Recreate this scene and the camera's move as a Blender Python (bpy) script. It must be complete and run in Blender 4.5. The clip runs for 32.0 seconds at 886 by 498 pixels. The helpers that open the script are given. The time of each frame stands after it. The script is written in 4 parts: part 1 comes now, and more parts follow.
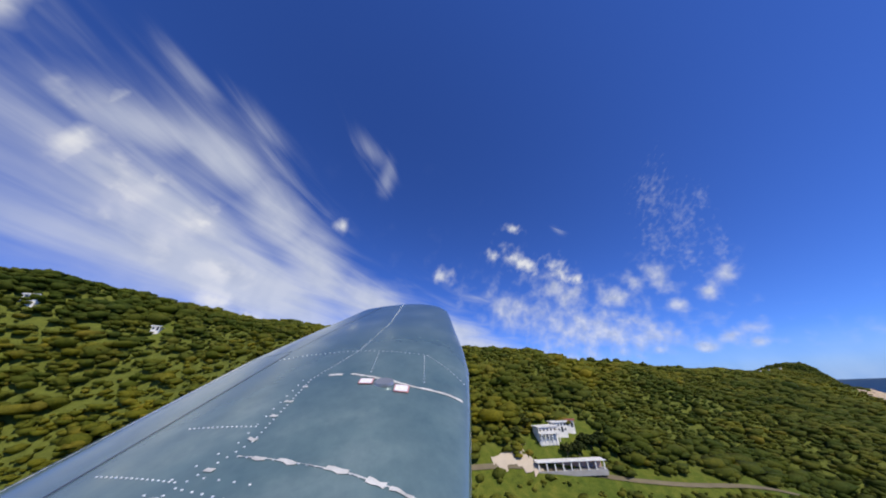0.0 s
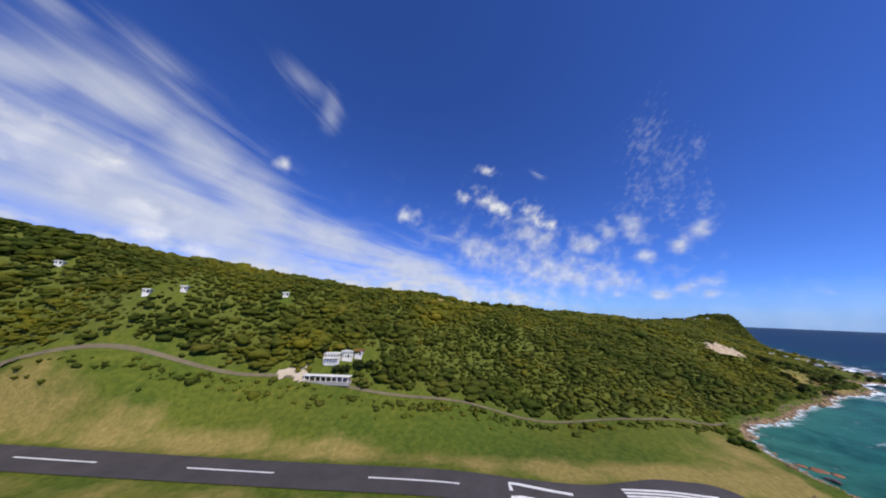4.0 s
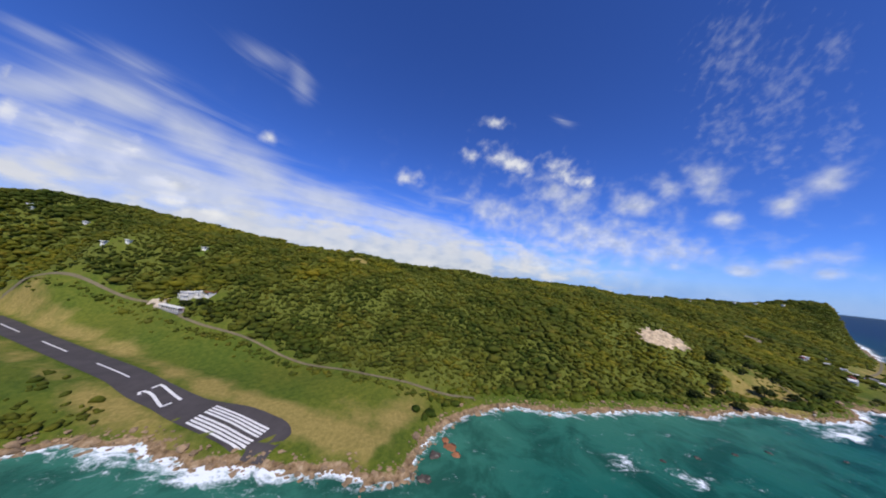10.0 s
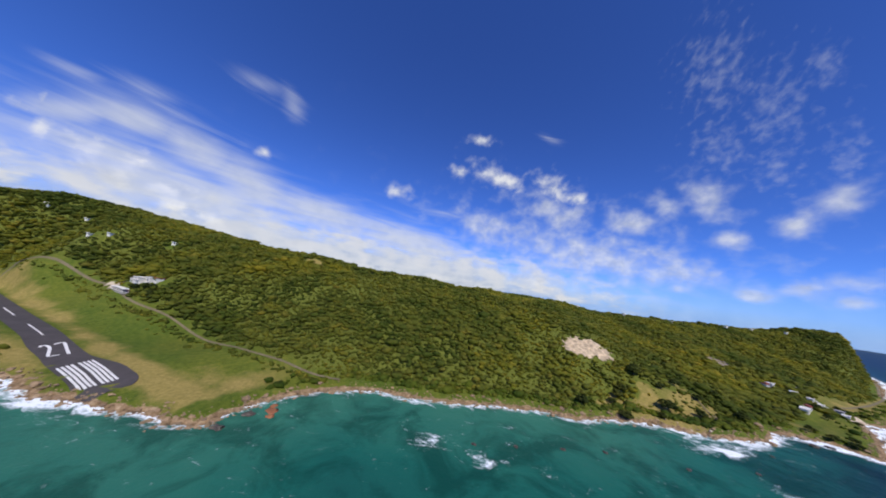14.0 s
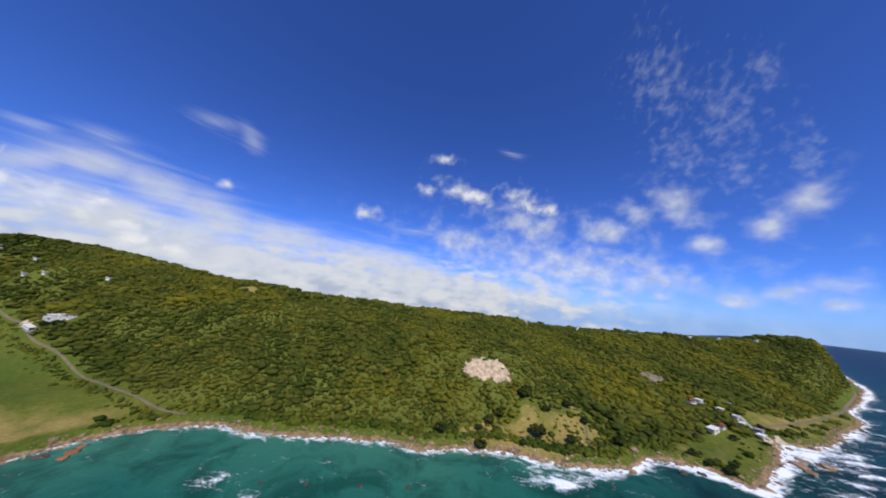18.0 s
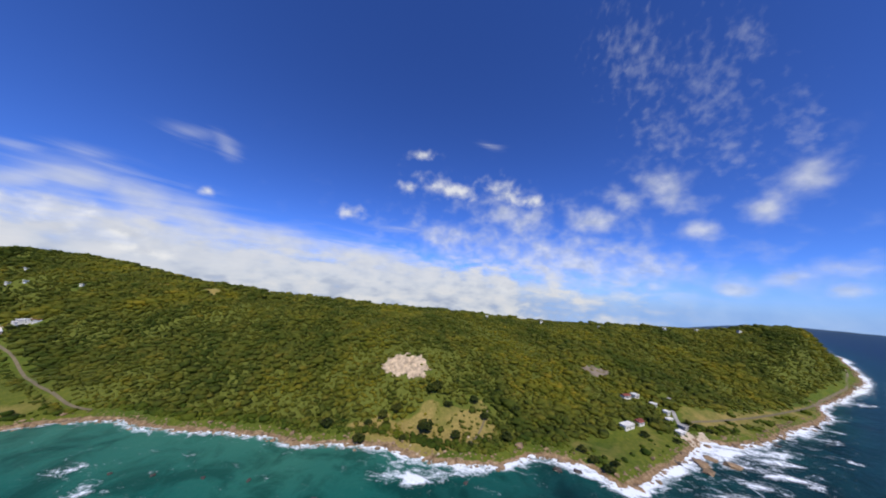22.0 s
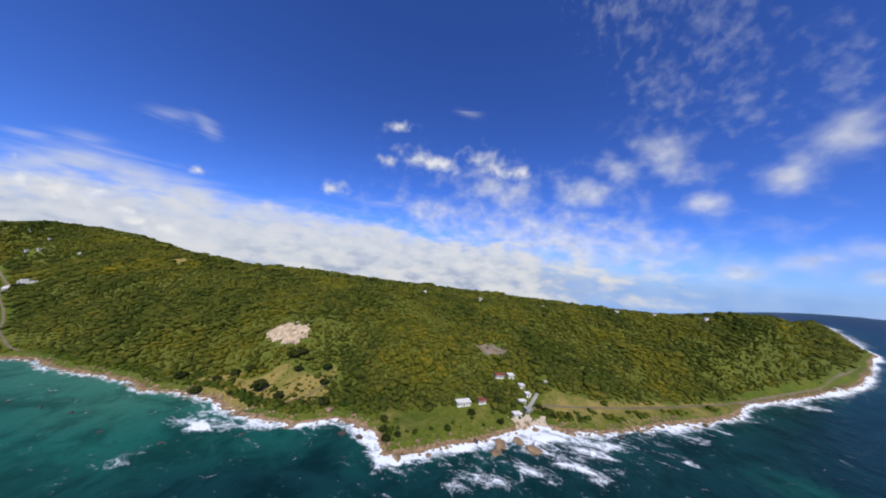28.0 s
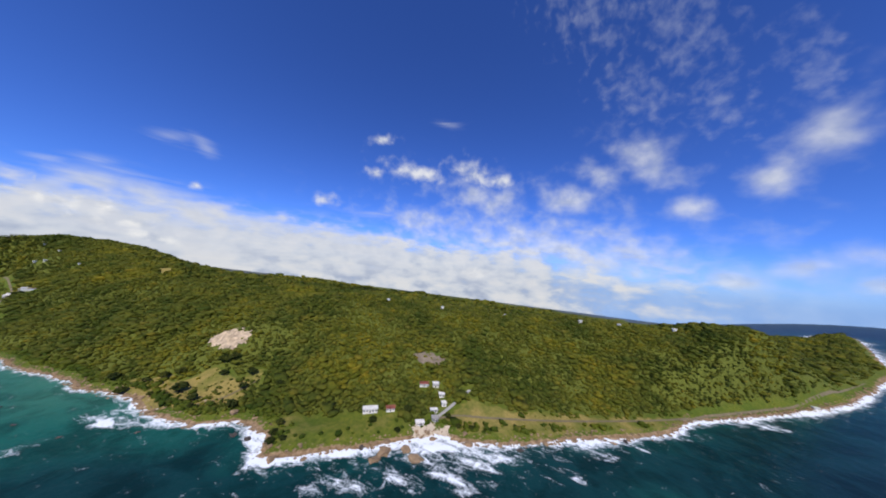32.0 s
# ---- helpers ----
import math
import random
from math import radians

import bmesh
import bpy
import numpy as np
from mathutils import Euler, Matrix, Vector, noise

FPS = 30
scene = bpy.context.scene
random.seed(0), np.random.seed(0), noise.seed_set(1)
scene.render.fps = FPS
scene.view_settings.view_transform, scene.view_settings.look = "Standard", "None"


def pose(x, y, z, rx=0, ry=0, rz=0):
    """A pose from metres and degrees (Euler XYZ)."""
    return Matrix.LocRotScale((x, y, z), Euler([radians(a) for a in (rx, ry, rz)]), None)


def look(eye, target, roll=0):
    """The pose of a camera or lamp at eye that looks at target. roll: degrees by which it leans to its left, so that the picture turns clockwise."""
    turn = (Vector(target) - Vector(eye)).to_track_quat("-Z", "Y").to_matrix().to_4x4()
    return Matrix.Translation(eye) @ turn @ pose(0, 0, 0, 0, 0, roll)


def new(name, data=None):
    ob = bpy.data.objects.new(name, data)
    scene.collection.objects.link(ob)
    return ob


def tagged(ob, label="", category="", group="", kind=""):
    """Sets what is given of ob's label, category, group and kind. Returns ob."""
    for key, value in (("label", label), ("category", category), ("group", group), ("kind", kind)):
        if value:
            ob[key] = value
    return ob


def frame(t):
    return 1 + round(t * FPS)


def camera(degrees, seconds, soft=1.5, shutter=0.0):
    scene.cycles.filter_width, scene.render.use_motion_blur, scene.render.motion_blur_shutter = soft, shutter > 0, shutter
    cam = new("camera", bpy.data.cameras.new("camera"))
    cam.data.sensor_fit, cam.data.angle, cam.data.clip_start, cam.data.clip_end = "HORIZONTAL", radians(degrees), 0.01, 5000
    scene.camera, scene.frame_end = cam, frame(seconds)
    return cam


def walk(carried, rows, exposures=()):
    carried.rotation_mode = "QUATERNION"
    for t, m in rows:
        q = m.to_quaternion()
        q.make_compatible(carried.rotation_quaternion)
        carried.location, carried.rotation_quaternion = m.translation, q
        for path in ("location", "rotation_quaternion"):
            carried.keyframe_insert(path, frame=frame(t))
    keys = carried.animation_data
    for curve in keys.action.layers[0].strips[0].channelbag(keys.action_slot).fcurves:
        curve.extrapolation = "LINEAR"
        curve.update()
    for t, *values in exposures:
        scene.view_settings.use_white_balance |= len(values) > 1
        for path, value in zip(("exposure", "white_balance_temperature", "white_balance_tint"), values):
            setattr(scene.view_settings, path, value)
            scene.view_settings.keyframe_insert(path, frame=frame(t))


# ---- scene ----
cam = camera(121.45, 32.0, soft=1.9)
# seconds, place, then degrees: turn to the left, tilt up, lean
ROWS = [
    (0, 25.28, 60.63, 58.30, -16.46, 29.54, -2.59),
    (0.5, 36.80, 52.44, 59.69, -16.10, 29.83, -1.69),
    (1, 48.69, 44.30, 61.04, -15.81, 29.49, -0.87),
    (1.5, 61.01, 36.30, 62.37, -15.90, 28.06, -0.10),
    (2, 73.83, 28.51, 63.71, -16.39, 25.86, 0.66),
    (2.5, 87.23, 21.01, 65.09, -16.97, 23.20, 1.26),
    (3, 101.26, 13.88, 66.55, -16.90, 20.23, 1.46),
    (3.5, 116.00, 7.19, 68.12, -16.14, 16.95, 1.38),
    (5.5, 183.14, -13.74, 75.94, -9.49, 7.62, 3.98),
    (6, 201.57, -17.46, 78.16, -8.11, 5.63, 4.05),
    (6.5, 220.10, -20.68, 80.36, -6.78, 4.71, 4.15),
    (7, 238.53, -23.48, 82.41, -5.53, 4.18, 4.67),
    (7.5, 256.68, -25.93, 84.23, -4.22, 4.09, 5.39),
    (8, 274.37, -28.10, 85.69, -2.66, 4.53, 5.07),
    (8.5, 291.40, -30.05, 86.69, -1.68, 4.55, 4.78),
    (9, 307.60, -31.87, 87.11, -0.40, 4.57, 4.98),
    (9.5, 322.79, -33.63, 86.87, 0.30, 4.15, 5.18),
    (10, 337.04, -35.31, 86.04, 1.04, 4.00, 5.49),
    (10.5, 350.53, -36.91, 84.79, 1.58, 3.94, 5.87),
    (11, 363.44, -38.38, 83.30, 2.45, 4.30, 6.22),
    (11.5, 375.96, -39.70, 81.74, 3.37, 4.68, 6.51),
    (12, 388.26, -40.84, 80.28, 3.83, 4.76, 6.96),
    (12.5, 400.53, -41.77, 79.10, 4.14, 5.65, 7.31),
    (13, 412.96, -42.46, 78.38, 4.88, 6.14, 7.70),
    (13.5, 425.72, -42.88, 78.28, 4.97, 7.00, 7.64),
    (14, 439.00, -43.00, 78.97, 5.85, 7.50, 7.91),
    (14.5, 452.80, -42.82, 80.44, 5.81, 8.51, 7.63),
    (16.5, 510.66, -39.76, 91.17, 6.64, 10.34, 6.32),
    (17, 525.14, -38.54, 94.31, 6.59, 10.87, 6.08),
    (17.5, 539.38, -37.20, 97.34, 7.14, 10.74, 5.91),
    (18, 553.24, -35.78, 100.09, 7.94, 10.68, 5.50),
    (18.5, 566.60, -34.29, 102.42, 8.46, 10.62, 5.21),
    (19, 579.43, -32.74, 104.29, 9.13, 10.61, 4.80),
    (19.5, 591.84, -31.10, 105.76, 9.69, 10.25, 4.63),
    (20, 603.93, -29.37, 106.91, 9.73, 10.03, 4.24),
    (20.5, 615.84, -27.50, 107.82, 9.82, 9.80, 3.72),
    (21, 627.65, -25.47, 108.56, 10.01, 9.86, 3.95),
    (21.5, 639.49, -23.27, 109.21, 10.41, 9.79, 3.92),
    (22, 651.47, -20.86, 109.85, 11.13, 9.34, 3.98),
    (22.5, 663.70, -18.21, 110.56, 11.77, 8.80, 4.12),
    (23, 676.29, -15.32, 111.42, 12.16, 7.84, 4.64),
    (23.5, 689.28, -12.17, 112.46, 12.61, 6.59, 4.86),
    (24, 702.58, -8.80, 113.65, 13.13, 6.23, 5.15),
    (24.5, 716.11, -5.27, 114.97, 13.80, 5.46, 5.25),
    (25, 729.77, -1.60, 116.39, 14.40, 4.12, 5.37),
    (25.5, 743.45, 2.14, 117.86, 14.85, 3.81, 5.42),
    (27.5, 796.57, 17.03, 123.73, 17.38, 2.82, 5.00),
    (28, 808.99, 20.52, 125.04, 17.84, 2.94, 5.30),
    (28.5, 821.04, 23.90, 126.26, 18.20, 3.19, 5.40),
    (29, 832.75, 27.17, 127.42, 18.65, 3.43, 5.61),
    (29.5, 844.18, 30.35, 128.51, 19.26, 3.32, 5.58),
    (30, 855.37, 33.46, 129.54, 19.67, 3.38, 5.37),
    (30.5, 866.37, 36.51, 130.54, 19.93, 3.75, 5.43),
    (31, 877.22, 39.51, 131.51, 20.32, 4.18, 5.48),
    (31.5, 887.98, 42.49, 132.45, 20.81, 4.43, 5.40),
    (32, 898.69, 45.45, 133.38, 21.30, 4.56, 5.09),
]


def heading(x, y, z, turn, tilt, lean):
    return pose(x, y, z, 0, 0, turn) @ pose(0, 0, 0, 90 + tilt) @ pose(0, 0, 0, 0, 0, lean)


walk(cam, [(t, heading(*row)) for t, *row in ROWS])

# ---- light ----
SUN = Vector((0.24, -0.62, 0.75)).normalized()
lamp = bpy.data.lights.new("sun", "SUN")
lamp.energy, lamp.angle, lamp.color = 4.1, radians(0.53), (1.0, 0.94, 0.84)
sun = new("sun", lamp)
sun.matrix_world = look(SUN * 50, (0, 0, 0))

world = bpy.data.worlds.new("sky")
scene.world = world
world.use_nodes = True
wn, wl = world.node_tree.nodes, world.node_tree.links
wn.clear()
sky = wn.new("ShaderNodeTexSky")
sky.sky_type, sky.sun_disc = "NISHITA", False
sky.sun_elevation, sky.sun_rotation = math.asin(SUN.z), math.atan2(SUN.x, SUN.y)
sky.altitude = 2600
sky.air_density, sky.dust_density, sky.ozone_density = 1.0, 0.8, 3.0
tint = wn.new("ShaderNodeMix")
tint.data_type, tint.blend_type = "RGBA", "MULTIPLY"
tint.inputs["Factor"].default_value = 1.0
tint.inputs["B"].default_value = (0.46, 0.76, 1.58, 1)
back = wn.new("ShaderNodeBackground")
back.inputs["Strength"].default_value = 0.106
wout = wn.new("ShaderNodeOutputWorld")
wl.new(sky.outputs["Color"], tint.inputs["A"])
wl.new(tint.outputs["Result"], back.inputs["Color"])
wl.new(back.outputs["Background"], wout.inputs["Surface"])
scene.view_settings.exposure = 0.0

# ---- materials ----


class Nodes:
    """Short hand for a node material."""

    def __init__(self, name):
        self.mat = bpy.data.materials.new(name)
        self.mat.use_nodes = True
        self.tree = self.mat.node_tree
        self.bsdf = self.tree.nodes["Principled BSDF"]

    def add(self, kind, **values):
        node = self.tree.nodes.new(kind)
        for key, value in values.items():
            setattr(node, key, value)
        return node

    def wire(self, a, b):
        self.tree.links.new(a, b)

    def place(self):
        return self.add("ShaderNodeNewGeometry").outputs["Position"]

    def noise(self, scale, detail=4.0, rough=0.55, vector=None, distortion=0.0):
        n = self.add("ShaderNodeTexNoise")
        n.inputs["Scale"].default_value, n.inputs["Detail"].default_value = scale, detail
        n.inputs["Roughness"].default_value, n.inputs["Distortion"].default_value = rough, distortion
        self.wire(vector if vector is not None else self.place(), n.inputs["Vector"])
        return n.outputs["Fac"]

    def ramp(self, fac, *stops):
        r = self.add("ShaderNodeValToRGB")
        e = r.color_ramp.elements
        while len(e) < len(stops):
            e.new(0.5)
        for k, (at, colour) in enumerate(stops):
            e[k].position = at
            e[k].color = (*colour, 1) if len(colour) == 3 else colour
        self.wire(fac, r.inputs["Fac"])
        return r.outputs["Color"]

    def maths(self, op, a, b=None, clamp=False):
        m = self.add("ShaderNodeMath", operation=op, use_clamp=clamp)
        for k, v in enumerate((a, b)):
            if v is None:
                continue
            if isinstance(v, (int, float)):
                m.inputs[k].default_value = v
            else:
                self.wire(v, m.inputs[k])
        return m.outputs[0]

    def mix(self, fac, a, b, blend="MIX"):
        m = self.add("ShaderNodeMix", data_type="RGBA", blend_type=blend)
        for sock, v in ((m.inputs["Factor"], fac), (m.inputs["A"], a), (m.inputs["B"], b)):
            if isinstance(v, (int, float)):
                sock.default_value = v
            elif isinstance(v, tuple):
                sock.default_value = (*v, 1)
            else:
                self.wire(v, sock)
        return m.outputs["Result"]

    def attr(self, name):
        a = self.add("ShaderNodeAttribute", attribute_name=name)
        return a.outputs["Fac"]

    def bump(self, height, strength=0.4, distance=0.1):
        b = self.add("ShaderNodeBump")
        b.inputs["Strength"].default_value, b.inputs["Distance"].default_value = strength, distance
        self.wire(height, b.inputs["Height"])
        self.wire(b.outputs["Normal"], self.bsdf.inputs["Normal"])

    def done(self, colour=None, rough=0.8, metal=0.0, spec=None):
        if colour is not None:
            if isinstance(colour, tuple):
                self.bsdf.inputs["Base Color"].default_value = (*colour, 1)
            else:
                self.wire(colour, self.bsdf.inputs["Base Color"])
        if isinstance(rough, (int, float)):
            self.bsdf.inputs["Roughness"].default_value = rough
        else:
            self.wire(rough, self.bsdf.inputs["Roughness"])
        self.bsdf.inputs["Metallic"].default_value = metal
        if spec is not None:
            self.bsdf.inputs["Specular IOR Level"].default_value = spec
        return self.mat


def make_plain(name, colour, rough=0.7, metal=0.0, vary=0.15, scale=1.5, bump=0.0):
    """A worn paint, plaster or metal: one colour with blotches and fine grain."""
    n = Nodes(name)
    low = tuple(c * (1 - vary) for c in colour)
    high = tuple(min(1.0, c * (1 + vary * 0.6)) for c in colour)
    broad = n.ramp(n.noise(scale * 0.3, 5), (0.3, low), (0.7, high))
    fine = n.ramp(n.noise(scale * 6, 3), (0.3, (0.82, 0.82, 0.82)), (0.65, (1, 1, 1)))
    if bump:
        n.bump(n.noise(scale * 8, 4), bump, 0.05)
    return n.done(n.mix(0.7, broad, fine, "MULTIPLY"), rough, metal)


def make_forest(name, dark, mid, light, dry):
    """Leaf crowns: each clump its own green, broad drifts of yellow over the slope, fine leaf grain."""
    n = Nodes(name)
    own = n.add("ShaderNodeNewGeometry").outputs["Random Per Island"]
    base = n.ramp(own, (0.0, dark), (0.45, mid), (0.85, light), (1.0, dry))
    drift = n.ramp(n.noise(0.012, 4, 0.6), (0.36, (0.52, 0.66, 0.55)), (0.5, (1, 1, 1)), (0.64, (1.42, 1.26, 0.85)))
    stand = n.ramp(n.noise(0.055, 4, 0.6, distortion=0.4), (0.34, (0.56, 0.70, 0.60)), (0.5, (1, 1, 1)), (0.66, (1.35, 1.22, 0.9)))
    drift = n.mix(0.9, drift, stand, "MULTIPLY")
    grain = n.ramp(n.noise(1.3, 5, 0.7), (0.36, (0.68, 0.71, 0.65)), (0.52, (1, 1, 1)), (0.68, (1.3, 1.25, 1.1)))
    n.bump(n.noise(0.8, 7, 0.75), 0.9, 0.8)
    colour = n.mix(0.85, n.mix(0.9, base, drift, "MULTIPLY"), grain, "MULTIPLY")
    n.done(colour, 0.75, spec=0.25)
    through_leaf = n.add("ShaderNodeBsdfTranslucent")
    n.wire(colour, through_leaf.inputs["Color"])
    both = n.add("ShaderNodeMixShader")
    both.inputs[0].default_value = 0.60
    n.wire(n.bsdf.outputs[0], both.inputs[1])
    n.wire(through_leaf.outputs[0], both.inputs[2])
    n.wire(both.outputs[0], n.tree.nodes["Material Output"].inputs["Surface"])
    return n.mat


MAT_FOREST = make_forest("forest_leaves", (0.155, 0.182, 0.025), (0.200, 0.222, 0.030), (0.250, 0.254, 0.036), (0.285, 0.258, 0.042))
MAT_SCRUB = make_forest("scrub_leaves", (0.100, 0.145, 0.016), (0.150, 0.200, 0.020), (0.200, 0.240, 0.028), (0.23, 0.22, 0.035))
MAT_DARKTREE = make_forest("dark_leaves", (0.060, 0.078, 0.015), (0.082, 0.102, 0.019), (0.110, 0.128, 0.024), (0.12, 0.125, 0.028))


def make_ground():
    """Grass with straw patches; rock where the shore drops to the sea; soil under the trees."""
    n = Nodes("ground_grass")
    green = n.ramp(n.noise(0.35, 6, 0.7), (0.3, (0.058, 0.082, 0.012)), (0.5, (0.100, 0.124, 0.017)), (0.72, (0.165, 0.162, 0.028)))
    drift = n.ramp(n.noise(0.02, 4, 0.6), (0.38, (0.75, 0.9, 0.7)), (0.6, (1.15, 1.1, 0.9)))
    green = n.mix(0.9, green, drift, "MULTIPLY")
    straw = n.ramp(n.noise(0.5, 5, 0.7), (0.3, (0.20, 0.165, 0.042)), (0.7, (0.37, 0.275, 0.085)))
    patch = n.maths("ADD", n.attr("dry"), n.maths("MULTIPLY", n.maths("SUBTRACT", n.noise(0.045, 5, 0.65), 0.5), 1.5))
    patch = n.ramp(patch, (0.30, (0, 0, 0)), (0.48, (0.35, 0.35, 0.35)), (0.74, (1, 1, 1)))
    land = n.mix(patch, green, straw)
    floor = n.ramp(n.noise(0.4, 5, 0.7), (0.3, (0.085, 0.100, 0.016)), (0.7, (0.150, 0.166, 0.026)))
    land = n.mix(n.attr("wood"), land, floor)
    rock = n.ramp(n.noise(0.28, 7, 0.72), (0.30, (0.045, 0.028, 0.015)), (0.5, (0.27, 0.175, 0.090)), (0.72, (0.54, 0.40, 0.25)))
    edge = n.maths("ADD", n.attr("rock"), n.maths("MULTIPLY", n.maths("SUBTRACT", n.noise(0.12, 5, 0.7), 0.5), 0.9))
    edge = n.ramp(edge, (0.46, (0, 0, 0)), (0.56, (1, 1, 1)))
    n.bump(n.noise(0.6, 7, 0.75), 0.8, 0.9)
    return n.done(n.mix(edge, land, rock), 0.92, spec=0.15)


MAT_GROUND = make_ground()


def make_sea():
    """Clear shallows over sand and reef, deep blue farther out, white water where swells break."""
    n = Nodes("sea_water")
    depth = n.maths("ADD", n.attr("depth"), n.maths("MULTIPLY", n.maths("SUBTRACT", n.noise(0.013, 5, 0.6), 0.5), 0.42))
    body = n.ramp(depth, (0.0, (0.040, 0.165, 0.112)), (0.26, (0.012, 0.110, 0.084)), (0.55, (0.006, 0.042, 0.045)), (1.0, (0.005, 0.020, 0.033)))
    reef = n.ramp(n.noise(0.035, 6, 0.68, distortion=0.6), (0.40, (0.32, 0.42, 0.42)), (0.56, (1, 1, 1)))
    body = n.mix(0.75, body, reef, "MULTIPLY")
    drawn = n.add("ShaderNodeMapping")
    drawn.inputs["Rotation"].default_value = (0, 0, radians(-38))
    drawn.inputs["Scale"].default_value = (0.55, 1.05, 1)
    n.wire(n.place(), drawn.inputs["Vector"])
    churn = n.noise(0.16, 8, 0.7, drawn.outputs[0], 1.0)
    lace = n.noise(0.75, 6, 0.75, distortion=0.6)
    rag = n.maths("ADD", n.maths("MULTIPLY", n.maths("SUBTRACT", churn, 0.54), 2.6), n.maths("MULTIPLY", n.maths("SUBTRACT", lace, 0.5), 1.1))
    foam = n.maths("ADD", n.maths("MULTIPLY", n.attr("foam"), 0.95), rag)
    foam = n.ramp(foam, (0.26, (0, 0, 0)), (0.46, (0.30, 0.30, 0.30)), (0.80, (1, 1, 1)))
    caps = n.ramp(n.noise(0.11, 6, 0.7, distortion=0.8), (0.715, (0, 0, 0)), (0.75, (0.8, 0.8, 0.8)))
    caps = n.mix(n.attr("open"), (0, 0, 0), caps)
    white = n.maths("MAXIMUM", foam, caps)
    colour = n.mix(white, body, (0.86, 0.90, 0.92))
    swell = n.maths("ADD", n.noise(0.10, 5, 0.6), n.maths("MULTIPLY", n.noise(0.9, 4, 0.6), 0.25))
    n.bump(swell, 0.5, 1.2)
    rough = n.maths("ADD", n.maths("MULTIPLY", white, 0.55), 0.36)
    return n.done(colour, rough, spec=0.04)


MAT_SEA = make_sea()
MAT_ASPHALT = make_plain("runway_asphalt", (0.062, 0.052, 0.050), 0.9, vary=0.25, scale=0.4, bump=0.3)
MAT_MARKING = make_plain("white_runway_paint", (0.74, 0.72, 0.68), 0.7, vary=0.15, scale=2.0)
MAT_ROAD = make_plain("dusty_road", (0.18, 0.145, 0.08), 0.95, vary=0.25, scale=0.5, bump=0.3)
MAT_WHITE = make_plain("white_painted_wall", (0.82, 0.78, 0.70), 0.75, vary=0.1, scale=1.0)
MAT_ROOF_WHITE = make_plain("pale_roof", (0.80, 0.76, 0.68), 0.7, vary=0.15, scale=1.0)
MAT_ROOF_RED = make_plain("red_roof", (0.42, 0.13, 0.09), 0.75, vary=0.25, scale=1.0)
MAT_DARK = make_plain("dark_opening", (0.03, 0.035, 0.04), 0.3, vary=0.1)
MAT_CONCRETE = make_plain("grey_concrete", (0.36, 0.34, 0.31), 0.85, vary=0.2, scale=0.8, bump=0.2)
MAT_BARK = make_plain("bark", (0.10, 0.075, 0.05), 0.9, vary=0.3, scale=3.0, bump=0.4)
MAT_SAND = make_plain("pale_sand", (0.55, 0.45, 0.32), 0.95, vary=0.12, scale=0.6)
MAT_QUARRY = make_plain("broken_limestone", (0.56, 0.43, 0.28), 0.95, vary=0.5, scale=0.9, bump=0.9)
MAT_SCREE = make_plain("grey_scree", (0.23, 0.18, 0.12), 0.95, vary=0.35, scale=0.5, bump=0.6)
MAT_REEF = make_plain("reddish_reef", (0.36, 0.14, 0.055), 0.7, vary=0.4, scale=0.6, bump=0.5)
MAT_WET = make_plain("wet_dark_rock", (0.075, 0.058, 0.042), 0.5, vary=0.4, scale=0.8, bump=0.8)
MAT_ROCK = make_plain("brown_shore_rock", (0.30, 0.20, 0.11), 0.92, vary=0.5, scale=0.8, bump=0.9)

# ---- mesh helpers ----


def fast_mesh(name, verts, tris):
    """A triangle mesh out of arrays."""
    me = bpy.data.meshes.new(name)
    verts, tris = np.asarray(verts, np.float32), np.asarray(tris, np.int32)
    me.vertices.add(len(verts))
    me.vertices.foreach_set("co", verts.ravel())
    k = tris.shape[1]
    me.loops.add(tris.size)
    me.loops.foreach_set("vertex_index", tris.ravel())
    me.polygons.add(len(tris))
    me.polygons.foreach_set("loop_start", np.arange(0, tris.size, k, dtype=np.int32))
    me.polygons.foreach_set("use_smooth", np.ones(len(tris), bool))
    me.update(calc_edges=True)
    return me


def sheet(xs, ys, height):
    """Vertices and quads of a grid over xs, ys."""
    gx, gy = np.meshgrid(xs, ys)
    z = height(gx, gy)
    verts = np.stack([gx, gy, z], -1).reshape(-1, 3)
    i = np.arange(len(ys) - 1)[:, None] * len(xs) + np.arange(len(xs) - 1)[None]
    i = i.ravel()
    quads = np.stack([i, i + 1, i + len(xs) + 1, i + len(xs)], 1)
    return verts, quads


def give(me, name, values):
    a = me.attributes.new(name, "FLOAT", "POINT")
    a.data.foreach_set("value", np.asarray(values, np.float32).ravel())


def part(name, bm, material, parent, label=""):
    """One mesh object under a thing or a part."""
    me = bpy.data.meshes.new(name)
    bm.to_mesh(me)
    bm.free()
    me.materials.append(material)
    ob = new(name, me)
    ob.parent = parent
    if label:
        tagged(ob, label)
    return ob


def thing(name, x, y, z, turn=0.0, label="", category="", group="", kind=""):
    """An Empty at a thing's base."""
    ob = new(name)
    ob.matrix_basis = pose(x, y, z, 0, 0, turn)
    return tagged(ob, label, category, group, kind)


